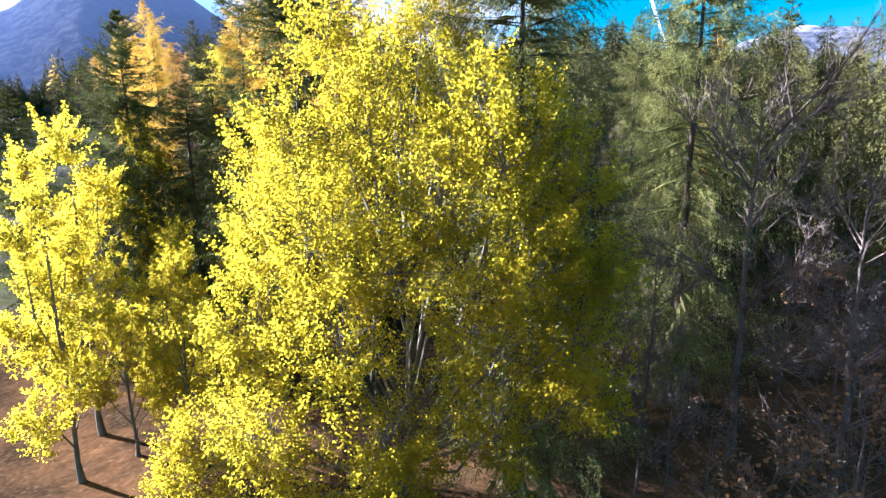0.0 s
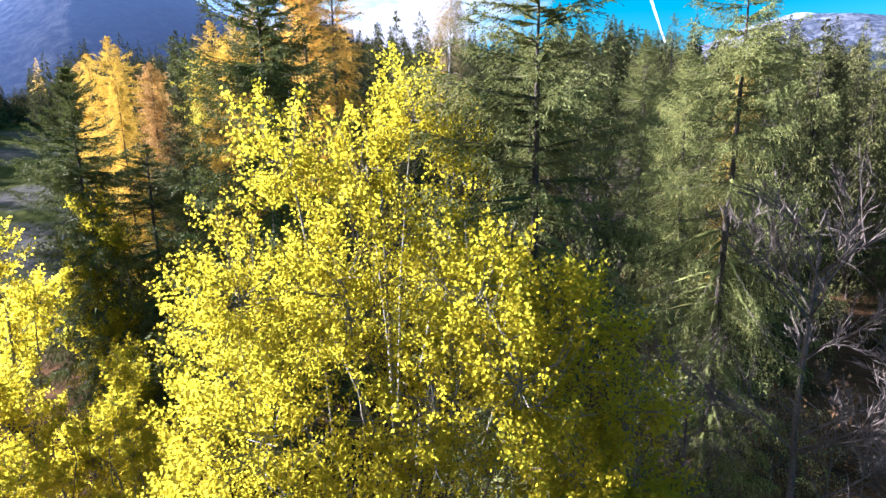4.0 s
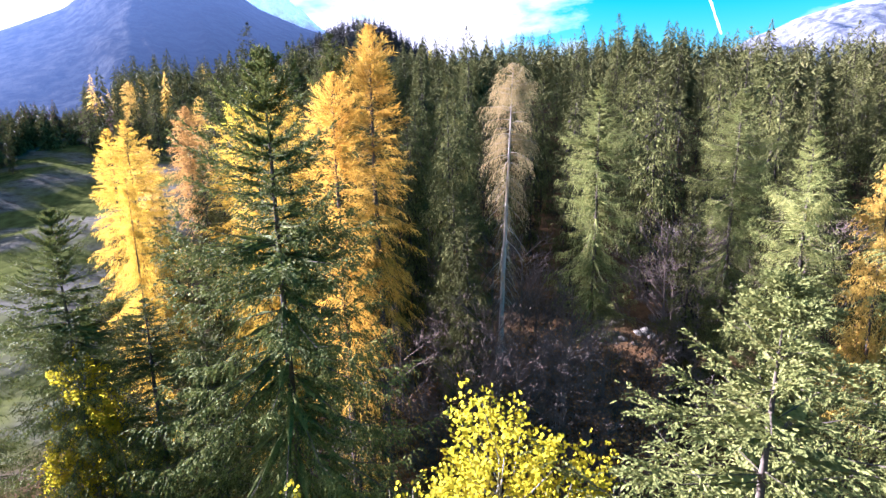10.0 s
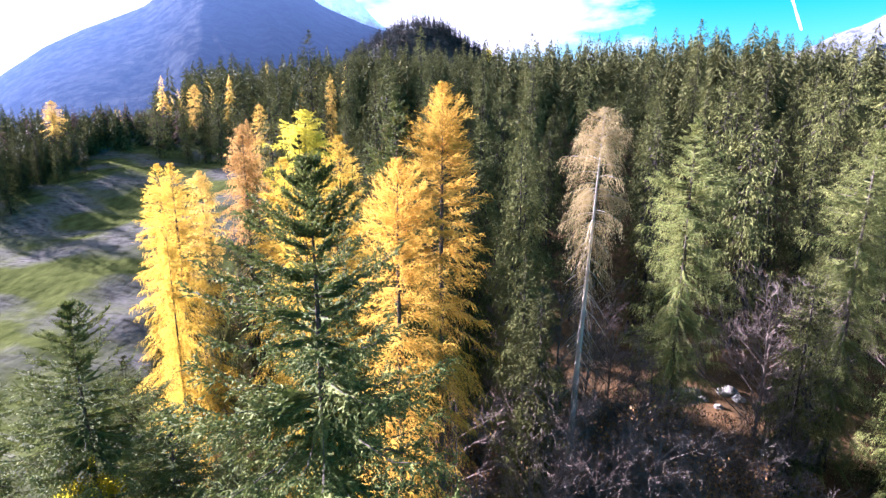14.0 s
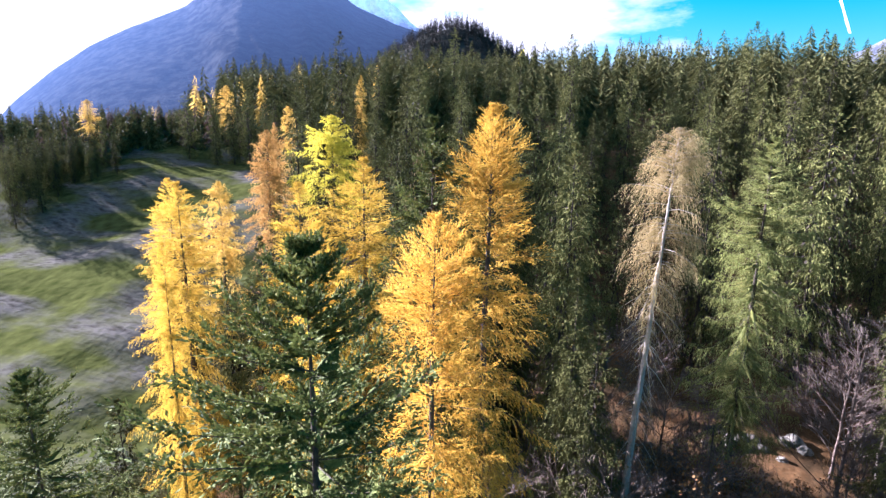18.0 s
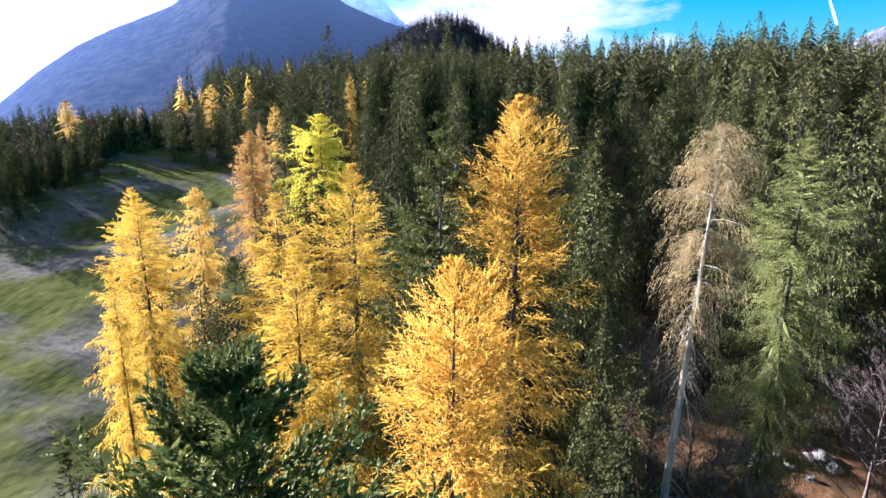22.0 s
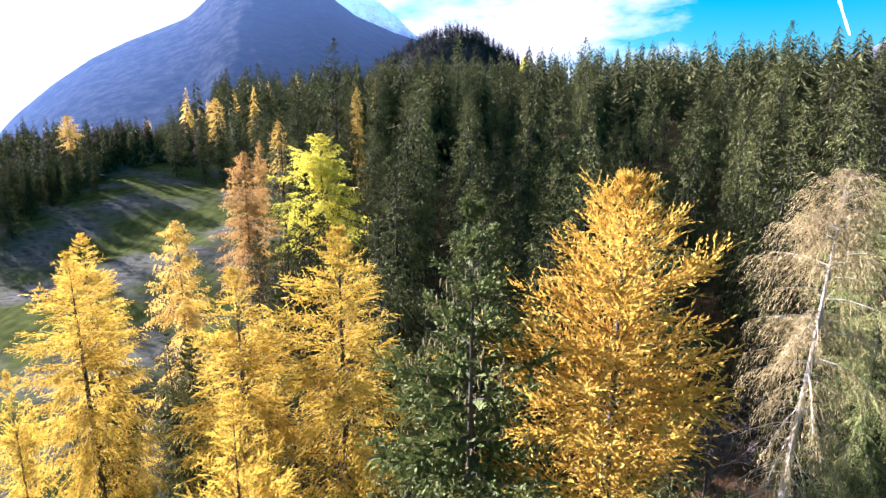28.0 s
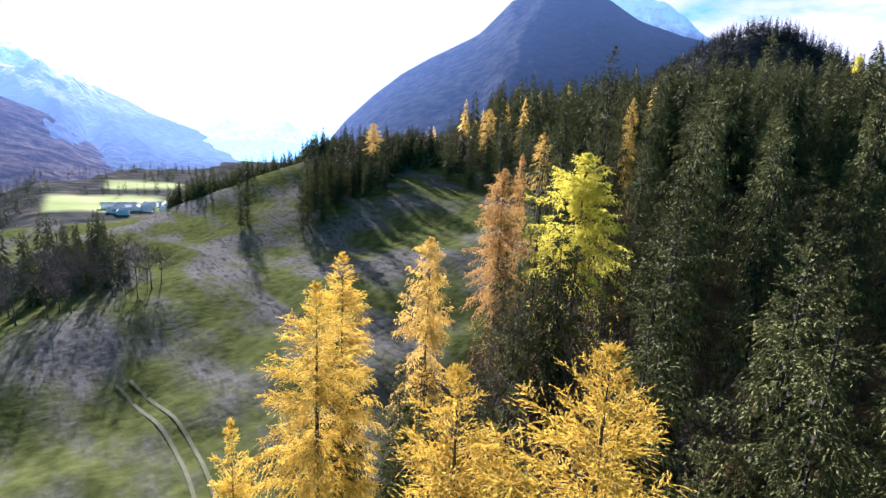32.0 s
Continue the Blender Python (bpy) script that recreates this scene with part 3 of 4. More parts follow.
def aspen_meshes(name, seed, lobes, leafage, bark, leaves, leaf=0.1, base_r=0.16):
    """Several pale stems that fork towards rounded lobes of small leaves. lobes: centre and radius of each, from the foot."""
    rng = np.random.default_rng(seed)
    trunk, axis = trunk_mesh(name + "_trunk", rng, max(l[2] for l in lobes) * 0.9, base_r, bark, 0.03, 8, 10)
    p0, p1, ra, rb, at = [], [], [], [], []
    total = sum(l[3] ** 2 for l in lobes)
    for x, y, z, r in lobes:
        c = np.array([x, y, z])
        fork = np.r_[axis(z * 0.45), z * 0.45] * [1, 1, 1]
        start = fork * 0.55 if math.hypot(x, y) > 3 else fork
        mid = (start + c) / 2 + rng.normal(0, 0.35, 3) + np.array([x, y, 0]) * 0.12
        p0 += [start, mid]
        p1 += [mid, c]
        ra += [base_r * 0.5, base_r * 0.33]
        rb += [base_r * 0.33, base_r * 0.15]
        k = int(12 * r)
        d = unit(rng.normal(size=(k, 3)) + np.array([0, 0, 0.25]))
        for n in range(k):
            reach = r * rng.uniform(0.6, 1.0)
            a, b = c - np.array([0, 0, r * 0.55]) * rng.random(), c + d[n] * reach
            m = (a + b) / 2 + rng.normal(0, 0.15, 3) + np.array([0, 0, -0.1])
            p0 += [a, m]
            p1 += [m, b]
            ra += [base_r * 0.14, base_r * 0.09]
            rb += [base_r * 0.09, 0.006]
        n = int(leaves * r**2 / total)
        sprays = max(10, n // 60)
        d = unit(rng.normal(size=(sprays, 3)))
        bump = np.array([0.78 + 0.6 * noise.noise(Vector(q) * 2.4 + Vector((x, y, z))) for q in d])
        reach = r * bump[:, None] * rng.uniform(0.2, 1.0, (sprays, 1)) ** 0.33
        tips = c + d * reach * [1, 1, 1.12]
        grow = unit(d + np.array([0, 0, 0.9]) + rng.normal(0, 0.25, d.shape))
        i = rng.integers(0, sprays, n)
        back = rng.random((n, 1)) ** 0.7
        at.append(tips[i] + grow[i] * (0.3 - 0.85 * back) + rng.normal(0, 1, (n, 3)) * (0.05 + 0.09 * back))
    at = np.concatenate(at)
    n = len(at)
    way = rng.normal(size=(n, 3)) + np.array([0, 0, -0.6])
    v = blades(rng, at, way, leaf * rng.uniform(0.7, 1.25, n), leaf * rng.uniform(0.65, 1.0, n), 0.42)
    lv, lq = sticks(p0, p1, np.array(ra), np.array(rb), 4)
    return trunk, mesh_of(name + "_limbs", lv, lq, bark), mesh_of(name + "_leaves", v, fan(n), leafage)

# ---- ground: one sheet from under the camera to the horizon ----


def step(a, b, v):
    u = np.clip((v - a) / (b - a), 0, 1)
    return u * u * (3 - 2 * u)


def bumps(x, y, size, seed):
    return np.array([noise.noise(Vector((a / size, b / size, seed))) for a, b in zip(np.ravel(x), np.ravel(y))]).reshape(np.shape(x))


def height(x, y, rough=True):
    """The lie of the land: a hollow under the near trees, a wooded slope behind it, a meadow to the west that falls to the valley."""
    x, y = np.asarray(x, float), np.asarray(y, float)
    west = step(-20, -70, x)
    y0 = 74 - 30 * west
    s = 0.36 - 0.05 * west - 0.1 * step(25, 120, x)
    d = y - y0
    up = 7 * np.logaddexp(0, d / 7)                # a soft start of the slope
    z = 1.0 + s * np.minimum(up, 88) + 0.18 * (1 - 0.85 * step(40, 54, np.degrees(np.arctan2(-x, np.maximum(y, 1))))) * np.clip(up - 88, 0, 300) + 0.03 * np.clip(up - 388, 0, 3000)
    z += 128 * np.exp(-(((x + 318) / 150) ** 2 + ((y - 850) / 150) ** 2))   # a wooded knob far behind
    r, az = np.hypot(x, y), np.degrees(np.arctan2(-x, y))
    w = step(190, 430, r) * step(52, 68, az) * step(178, 150, az)
    z = z * (1 - w) - 30 * w
    z -= 30 * step(150, 500, np.hypot(x, y - 20)) * step(40, -60, y)
    z += 7.0 * np.exp(-(((x + 192) / 48) ** 2 + ((y - 106) / 34) ** 2))      # the shoulder above the meadow
    if rough:
        near = step(900, 120, r)
        grass = step(-45, -65, x)
        z = z + 1.4 * step(-76, -106, x + 6 * bumps(x, y, 14, 6.6)) * step(-30, 10, y) * step(75, 52, y)
        z = z + near * ((1.6 + 1.1 * grass) * bumps(x, y, 30, 3.1) + (0.5 + 0.5 * grass) * bumps(x, y, 9, 8.2)) * step(4, 30, np.hypot(x, y - 12))
    return z


def gz(x, y):
    return float(height(np.array([x]), np.array([y]))[0])


def meadow_at(x, y):
    """1 on the grassland, 0 in the woods."""
    edge = -41 - np.clip(y - 50, 0, 200) * 0.55
    m = step(edge + 4, edge - 4, x) * step(150, 138, y - 0.25 * (-x - 100))
    return m


N = 230
u = np.linspace(-1, 1, N)
gx = -30 + 9.0 * np.sinh(6.95 * u)
gy = 45 + 9.0 * np.sinh(6.95 * u)
X, Y = np.meshgrid(gx, gy, indexing="ij")
Z = height(X, Y)
k = np.arange(N * N).reshape(N, N)
ground_quads = np.stack([k[:-1, :-1], k[1:, :-1], k[1:, 1:], k[:-1, 1:]], -1).reshape(-1, 4)
ground_mesh = mesh_of("ground", np.stack([X, Y, Z], -1).reshape(-1, 3), ground_quads, ground_material(), True)
R, AZ = np.hypot(X, Y), np.degrees(np.arctan2(-X, Y))
field = (step(520, 530, R) * step(650, 630, R) * step(77, 78, AZ) * step(87, 86, AZ) + step(730, 745, R) * step(860, 840, R) * step(76, 77, AZ) * step(83, 82, AZ))
for attr, values in (("meadow", meadow_at(X, Y)), ("field", field), ("far", step(230, 330, R))):
    at = ground_mesh.attributes.new(attr, "FLOAT", "POINT")
    at.data.foreach_set("value", np.asarray(values, np.float32).ravel())
ground = tagged(new("ground", ground_mesh), "rolling forest floor with brown litter, passing into frosty mown meadow", "ground", kind="structure")


def ridge(name, label, knots, r_foot, r_crest, material, z_foot=-40.0, seed=1.0, crag=0.05, steps=(220, 44)):
    """A mountain far off: knots give the skyline as degrees left of +y and degrees above the camera."""
    knots = sorted(knots)
    az = np.linspace(knots[0][0], knots[-1][0], steps[0])
    el = np.interp(az, [q[0] for q in knots], [q[1] for q in knots])
    v = np.linspace(0, 1.25, steps[1])
    A, V = np.meshgrid(az, v, indexing="ij")
    crest = 31 + r_crest * np.tan(np.radians(el))
    R = r_foot + (r_crest - r_foot) * V
    px, py = -np.sin(np.radians(A)) * R, np.cos(np.radians(A)) * R + 15
    shape = np.where(V <= 1, V**1.15, np.maximum(0, 1 - (V - 1) * 2.5))
    warp = 2.0 * np.sin(V * 5 + seed) + 1.5 * np.sin(A * 0.3)
    rib = np.array([noise.fractal(Vector((a * 0.16 * r_crest / 1500, b * 4.5, seed)), 0.8, 2.1, 7) for a, b in zip((A + warp).ravel(), V.ravel())]).reshape(A.shape)
    pz = z_foot + (crest[:, None] - z_foot) * (shape + crag * rib * np.sin(np.clip(V, 0, 1) * np.pi) ** 0.7 * 2.0 + 0.16 * crag * rib)
    k = np.arange(A.size).reshape(A.shape)
    quads = np.stack([k[:-1, :-1], k[:-1, 1:], k[1:, 1:], k[1:, :-1]], -1).reshape(-1, 4)
    me = mesh_of(name, np.stack([px, py, pz], -1).reshape(-1, 3), quads, material, True)
    return tagged(new(name, me), label, "mountain", kind="structure")


# each mountain emits its haze colour in place of real air
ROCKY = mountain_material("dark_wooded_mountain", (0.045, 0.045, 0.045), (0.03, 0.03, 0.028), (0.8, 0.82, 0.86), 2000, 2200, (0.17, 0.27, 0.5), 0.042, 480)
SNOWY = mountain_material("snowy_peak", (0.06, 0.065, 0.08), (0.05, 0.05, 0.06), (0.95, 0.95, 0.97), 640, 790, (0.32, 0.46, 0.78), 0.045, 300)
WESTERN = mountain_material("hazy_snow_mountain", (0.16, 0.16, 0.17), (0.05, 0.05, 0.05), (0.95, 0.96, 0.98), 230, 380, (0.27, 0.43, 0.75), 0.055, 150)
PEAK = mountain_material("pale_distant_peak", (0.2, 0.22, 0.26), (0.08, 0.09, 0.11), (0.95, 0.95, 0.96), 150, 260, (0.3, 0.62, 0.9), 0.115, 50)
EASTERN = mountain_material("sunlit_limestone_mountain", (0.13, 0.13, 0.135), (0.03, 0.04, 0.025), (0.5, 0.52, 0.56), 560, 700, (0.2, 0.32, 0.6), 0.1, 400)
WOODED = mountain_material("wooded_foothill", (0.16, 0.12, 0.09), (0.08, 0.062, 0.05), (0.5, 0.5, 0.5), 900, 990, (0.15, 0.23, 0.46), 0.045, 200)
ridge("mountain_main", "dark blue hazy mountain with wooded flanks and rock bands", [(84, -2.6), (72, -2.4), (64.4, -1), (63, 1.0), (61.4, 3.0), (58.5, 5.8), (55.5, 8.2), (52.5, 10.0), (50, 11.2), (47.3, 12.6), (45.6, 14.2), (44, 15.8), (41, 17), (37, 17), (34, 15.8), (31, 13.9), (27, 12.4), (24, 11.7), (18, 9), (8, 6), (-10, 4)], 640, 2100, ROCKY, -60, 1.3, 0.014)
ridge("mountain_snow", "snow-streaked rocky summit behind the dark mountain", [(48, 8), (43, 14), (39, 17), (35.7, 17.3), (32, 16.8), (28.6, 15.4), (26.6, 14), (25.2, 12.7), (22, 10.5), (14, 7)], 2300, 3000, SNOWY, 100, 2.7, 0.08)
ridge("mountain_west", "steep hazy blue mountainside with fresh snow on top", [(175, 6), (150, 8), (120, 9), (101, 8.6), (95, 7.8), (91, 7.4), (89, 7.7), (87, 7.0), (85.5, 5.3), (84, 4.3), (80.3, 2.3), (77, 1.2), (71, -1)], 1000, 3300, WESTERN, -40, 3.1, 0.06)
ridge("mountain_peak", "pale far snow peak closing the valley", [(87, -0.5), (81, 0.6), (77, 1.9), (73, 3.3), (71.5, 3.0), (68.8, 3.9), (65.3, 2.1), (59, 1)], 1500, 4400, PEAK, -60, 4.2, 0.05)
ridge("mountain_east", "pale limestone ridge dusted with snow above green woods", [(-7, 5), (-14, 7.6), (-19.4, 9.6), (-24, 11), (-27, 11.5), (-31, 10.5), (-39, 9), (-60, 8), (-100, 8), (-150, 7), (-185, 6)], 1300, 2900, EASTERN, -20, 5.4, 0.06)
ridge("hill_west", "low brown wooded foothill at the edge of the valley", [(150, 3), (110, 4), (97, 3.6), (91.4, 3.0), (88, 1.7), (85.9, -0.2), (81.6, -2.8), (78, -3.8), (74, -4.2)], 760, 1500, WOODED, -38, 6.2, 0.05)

# a narrow vapour trail high in the clear part of the sky
trail_bits = []
for n in range(13):
    s = n / 12
    a, e = radians(-15.8 + 4.2 * s), radians(10.2 + 11 * s)
    c = Vector((-math.sin(a) * math.cos(e), math.cos(a) * math.cos(e), math.sin(e))) * 4600
    wdt = 7 + 10 * s + 4 * noise.noise(Vector((n * 0.7, 0, 0)))
    trail_bits += [c + Vector((-wdt, 0, 0)), c + Vector((wdt, 0, 0))]
trail_mat, _, _, tp_ = nodes_of("vapour")
tp_.inputs["Base Color"].default_value = (0.9, 0.9, 0.92, 1)
# emission stands in for sunlight on the vapour
tp_.inputs["Emission Color"].default_value, tp_.inputs["Emission Strength"].default_value = (0.9, 0.95, 1, 1), 0.3
trail = tagged(new("vapour_trail", mesh_of("vapour_trail", [tuple(p) for p in trail_bits], [(2 * n, 2 * n + 1, 2 * n + 3, 2 * n + 2) for n in range(12)], trail_mat)), "thin white vapour trail across the blue sky", "vapour trail", kind="structure")

# ---- the large trees, each at its place ----
BIG_SPRUCES = [conifer_meshes("spruce_a", 11, 28, 6.2, 7.6, SPRUCE, BARK, 370, 100, 8, 0.9, 0.064, 1.0, 0.4, gaps=0.16, rise=0.55, lump=0.3, crowd=1.5, thin=0.04, bough=0.5, bough_w=0.1, bough_max=0.16, tip_up=0.5, whorl=0.55, side=1.0, least=0.42, flat=0.3),
               conifer_meshes("spruce_b", 12, 26, 4.3, 5.6, SPRUCE_PALE, BARK, 290, 80, 11, 0.95, 0.044, 1.9, 0.3, gaps=0.18, rise=0.4, lump=0.3, crowd=1.3, thin=0.04, bough=0.5, bough_w=0.1, bough_max=0.14, tip_up=0.4, whorl=0.5, least=0.4),
               conifer_meshes("spruce_c", 13, 28, 3.0, 4.5, SPRUCE, BARK, 280, 54, 7, 0.75, 0.058, 1.3, 0.3, gaps=0.2, rise=0.35, crowd=1.3, thin=0.04, bough=0.6, bough_w=0.1, bough_max=0.14, tip_up=0.4, whorl=0.5)]
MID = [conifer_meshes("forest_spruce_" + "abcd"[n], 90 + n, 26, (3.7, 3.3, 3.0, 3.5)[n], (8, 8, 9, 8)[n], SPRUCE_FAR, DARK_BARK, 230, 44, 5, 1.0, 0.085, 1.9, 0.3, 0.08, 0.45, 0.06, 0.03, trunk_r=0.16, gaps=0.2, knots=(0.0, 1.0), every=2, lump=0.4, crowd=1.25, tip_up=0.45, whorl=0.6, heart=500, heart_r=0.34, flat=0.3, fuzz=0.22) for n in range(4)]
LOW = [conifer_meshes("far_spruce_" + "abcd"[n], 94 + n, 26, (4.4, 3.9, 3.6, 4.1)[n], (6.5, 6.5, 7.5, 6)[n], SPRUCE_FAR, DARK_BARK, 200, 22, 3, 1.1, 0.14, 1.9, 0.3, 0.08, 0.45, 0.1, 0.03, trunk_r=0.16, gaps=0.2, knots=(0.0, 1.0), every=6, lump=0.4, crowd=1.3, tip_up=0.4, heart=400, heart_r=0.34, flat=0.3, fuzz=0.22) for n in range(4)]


def spruce(kind, x, y, top, width=1.0, label="tall dark green spruce with drooping needled limbs", turn=0.0):
    z = gz(x, y)
    h = (28, 26, 28)[kind]
    s = (top - z) / h
    return stand("spruce_tree", BIG_SPRUCES[kind], label, "tree", (x, y, z), turn, s * width, 1 / width, "tall spruces")


def forest_spruce(kind, x, y, h, turn, tall=1.0, label="dark green spruce standing close in the forest"):
    return stand("forest_spruce", (MID if math.hypot(x + 5, y - 25) < 44 else LOW)[kind], label, "tree", (x, y, gz(x, y)), turn, h / 26 / tall, tall, "forest spruces")


spruce(0, -9.4, 21.1, 29.2, 1.0, "broad dark green spruce with wide drooping limbs beside golden larches", 40)
spruce(1, 3.1, 12.0, 24.4, 1.25, "green spruce with hanging twigs and a bare grey lower stem", 10)
spruce(1, 11.8, 20.8, 26.9, 1.05, "old spruce with hanging sunlit twigs beside a bare thicket", 200)
laden = spruce(2, -10.8, 29.8, 31.7, 0.8, "slender dark spruce laden with brown cones between larches", 75)


def hanging_cones(seed, height, radius, taper, count, deep):
    """Cones that hang from the ends of the upper limbs."""
    rng = np.random.default_rng(seed)
    d = 0.5 + deep * rng.random(count) ** 0.8
    az = rng.uniform(0, 2 * np.pi, count)
    r = radius * (1 - np.exp(-d / taper)) * rng.uniform(0.55, 1.0, count)
    top = np.stack([r * np.cos(az), r * np.sin(az), height - 0.25 - d - 0.1 * r], 1)
    sway = rng.normal(0, 0.012, (count, 3)) * [1, 1, 0]
    fat, end = top + sway + [0, 0, -0.04], top + 2 * sway + [0, 0, -0.11]
    v1, q1 = sticks(top, fat, 0.008, 0.018, 5)
    v2, q2 = sticks(fat, end, 0.018, 0.005, 5)
    return mesh_of("cones", np.concatenate([v1, v2]), np.concatenate([q1, q2 + len(v1)]), CONE, True)


tagged(piece("cone_cover", hanging_cones(17, 28, 3.0, 4.5, 420, 6.0), laden, "hanging light brown cones"), kind="stuff")
spruce(1, 4.8, 58.4, 31.7, 1.0, "light green spruce above the boulders in the clearing", 140)
spruce(1, 17.0, 57.0, 30.6, 1.0, "bright yellow-green spruce with a bare grey lower stem", 290)
spruce(1, 16.8, 42.3, 26.5, 1.0, "pale green spruce beside a faded larch", 60)
spruce(0, -21.6, 23.0, 23.6, 1.0, "dark spruce at the edge of the wood", 120)
spruce(2, -18.0, 23.6, 19.6, 1.5, "dark spruce at the edge of the wood", 20)
spruce(2, -14.4, 22.8, 19.0, 1.5, "low dark spruce beside a broad tall one", 70)
spruce(2, -31.5, 24.5, 19.5, 1.3, "dark spruce at the edge of the wood", 220)
for n, (x, y, top, tall) in enumerate(((-22.5, 39.5, 26.5, 1.15), (-24.0, 36.6, 25.5, 1.2), (-13.4, 34.2, 27.5, 1.2), (-32.6, 38.6, 24.5, 1.15), (-33.5, 43.0, 22.0, 1.1), (-27.0, 41.5, 21.0, 1.0), (23.0, 36.0, 27.0, 1.1), (16.5, 28.5, 24.0, 1.0),
                                        (-21.4, 46.5, 30.0, 1.2), (-15.5, 46.5, 30.6, 1.2), (-8.0, 45.5, 31.6, 1.15), (-25.5, 57.0, 32.5, 1.1), (-21.5, 25.5, 15.5, 0.9), (-29.5, 31.0, 17.0, 0.9), (-36.0, 39.0, 17.5, 1.0), (-18.0, 27.0, 16.0, 0.9),
                                        (-18.0, 52.5, 31.0, 1.1), (-13.2, 51.5, 30.0, 1.1), (-19.2, 58.5, 33.0, 1.1), (-13.8, 57.5, 32.0, 1.1), (-8.8, 53.5, 31.0, 1.1), (-33.5, 56.5, 30.6, 1.2), (-37.5, 57.0, 23.5, 1.1), (-31.0, 47.0, 21.5, 1.1), (-40.5, 60.5, 24.0, 1.1), (-44.0, 62.5, 24.5, 1.1), (-38.0, 65.0, 26.0, 1.1), (-29.0, 62.0, 31.5, 1.1), (-38.5, 48.5, 19.0, 1.0), (-5.5, 39.0, 22.5, 1.1), (-6.8, 41.6, 24.0, 1.2), (26.0, 25.0, 26.0, 1.0))):
    forest_spruce(n % 4, x, y, top - gz(x, y), n * 83, tall, "dark spruce between golden larches" if x < -17 else "dark green spruce beside leafless trees")

LARCHES, SMALL_LARCHES = {}, {}
LARCHES["gold"] = conifer_meshes("larch_gold", 31, 28, 3.2, 4.4, GOLD, BARK, 340, 70, 8, 0.75, 0.036, 1.2, 0.6, 0.14, 0.6, 0.03, 0.014, gaps=0.06, lump=0.3, fuzz=0.25, over=1.9, crowd=1.35, even=0.4, side=1.1, ragged=0.15, leaf_to=0.68, stray=0.28)
LARCHES["gold_slim"] = conifer_meshes("larch_gold_slim", 33, 28, 2.7, 4.0, GOLD, BARK, 320, 60, 7, 0.72, 0.038, 1.2, 0.6, 0.14, 0.55, 0.03, 0.014, gaps=0.06, lump=0.22, fuzz=0.22, over=1.9, crowd=1.35, even=0.4, side=1.1, ragged=0.12, stray=0.28)
LARCHES["orange"] = conifer_meshes("larch_orange", 32, 28, 2.05, 2.7, ORANGE, BARK, 350, 58, 11, 0.64, 0.028, 1.1, 0.65, 0.2, 0.8, 0.03, 0.013, gaps=0.06, lump=0.25, fuzz=0.22, leaders=1, over=1.9, crowd=1.4, even=0.35, side=1.0, ragged=0.14, leaf_to=0.45, stray=0.28)
for n, (key, leafage, deep_to) in enumerate((("gold", FAR_GOLD, 0.6), ("orange", FAR_GOLD, 0.6), ("rust", RUST, 0.52), ("lime", LIME, 0.36))):
    SMALL_LARCHES[key] = conifer_meshes("small_larch_" + key, 51 + n, 28, (3.6, 3.6, 3.6, 5.2)[n], (4.0, 4.0, 4.2, 4.6)[n], leafage, BARK, (260, 260, 330, 420)[n], (46, 46, 46, 60)[n], 5, 0.85, 0.085, 1.5, 0.6, 0.1, 0.6, 0.03, 0.02, gaps=0.1, lump=0.3, knots=(0.0, 1.0), crowd=1.35, even=0.6, side=1.1, leaf_to=deep_to, ragged=0.16, stray=0.45, fuzz=0.4)
LARCHES["pale"] = conifer_meshes("larch_pale", 41, 30, 1.75, 1.4, PALE, PALE_BARK, 210, 50, 8, 1.25, 0.024, 2.6, 0.1, 0.2, 0.75, 0.1, 0.024, trunk_r=0.27, gaps=0.25, lean=(1.2, 0.4), fuzz=0.2, lump=0.4, side=0.7, over=1.6, crowd=1.9, even=0.5, arch=1.9, leaf_to=0.3)


def larch(key, x, y, top, width=1.0, label="golden autumn larch with feathery needles", turn=0.0, near=True):
    z = gz(x, y)
    s = (top - z) / (30 if key == "pale" else 28)
    return stand("larch_tree", (LARCHES if near else SMALL_LARCHES)[key], label, "tree", (x, y, z), turn, s * width, 1 / width, "autumn larches")


larch("gold", -29.6, 36.0, 28.4, 1.05, turn=20)
larch("gold_slim", -35.2, 40.2, 28.2, 0.9, turn=70)
larch("gold_slim", -25.6, 31.6, 26.0, 0.5, "thin half-bare golden larch beside a fuller one", 200)
larch("gold", -42.6, 52.0, 26.9, 0.85, "small golden larch at the edge of the meadow", 80, False)
larch("gold_slim", -20.0, 35.0, 28.9, 1.05, turn=140)
larch("gold", -16.9, 36.4, 30.1, 1.15, turn=260)
larch("gold_slim", -15.6, 30.3, 27.9, 0.85, "low golden larch in front of a taller one", 310)
larch("orange", -8.8, 25.6, 29.2, 0.9, "orange-gold larch with drooping sprays", 30)
larch("orange", -8.9, 30.4, 32.1, 0.98, "tall orange-gold larch with bare twigs below", 110)
larch("pale", -3.8, 42.6, 31.9, 1.0, "half-bare faded larch with a pale leaning stem and hanging twigs", 0)
larch("orange", 20.0, 40.0, 24.6, 0.75, "faded orange larch among spruces", 190, False)
larch("rust", -48.6, 66.0, 32.2, 1.05, "rust-brown larch at the edge of the wood", 50, False)
larch("lime", -42.0, 70.8, 34.2, 1.2, "broad yellow-green larch in front of dark spruces", 90, False)
larch("gold", -77.5, 107.0, 38.4, 1.1, turn=15, near=False)
larch("rust", -64.0, 86.0, 34.0, 0.55, "slim brown larch above the meadow", 15, False)
larch("gold", -153.0, 114.0, 41.6, 1.5, "lone pale golden larch above the shaded meadow", 15, False)
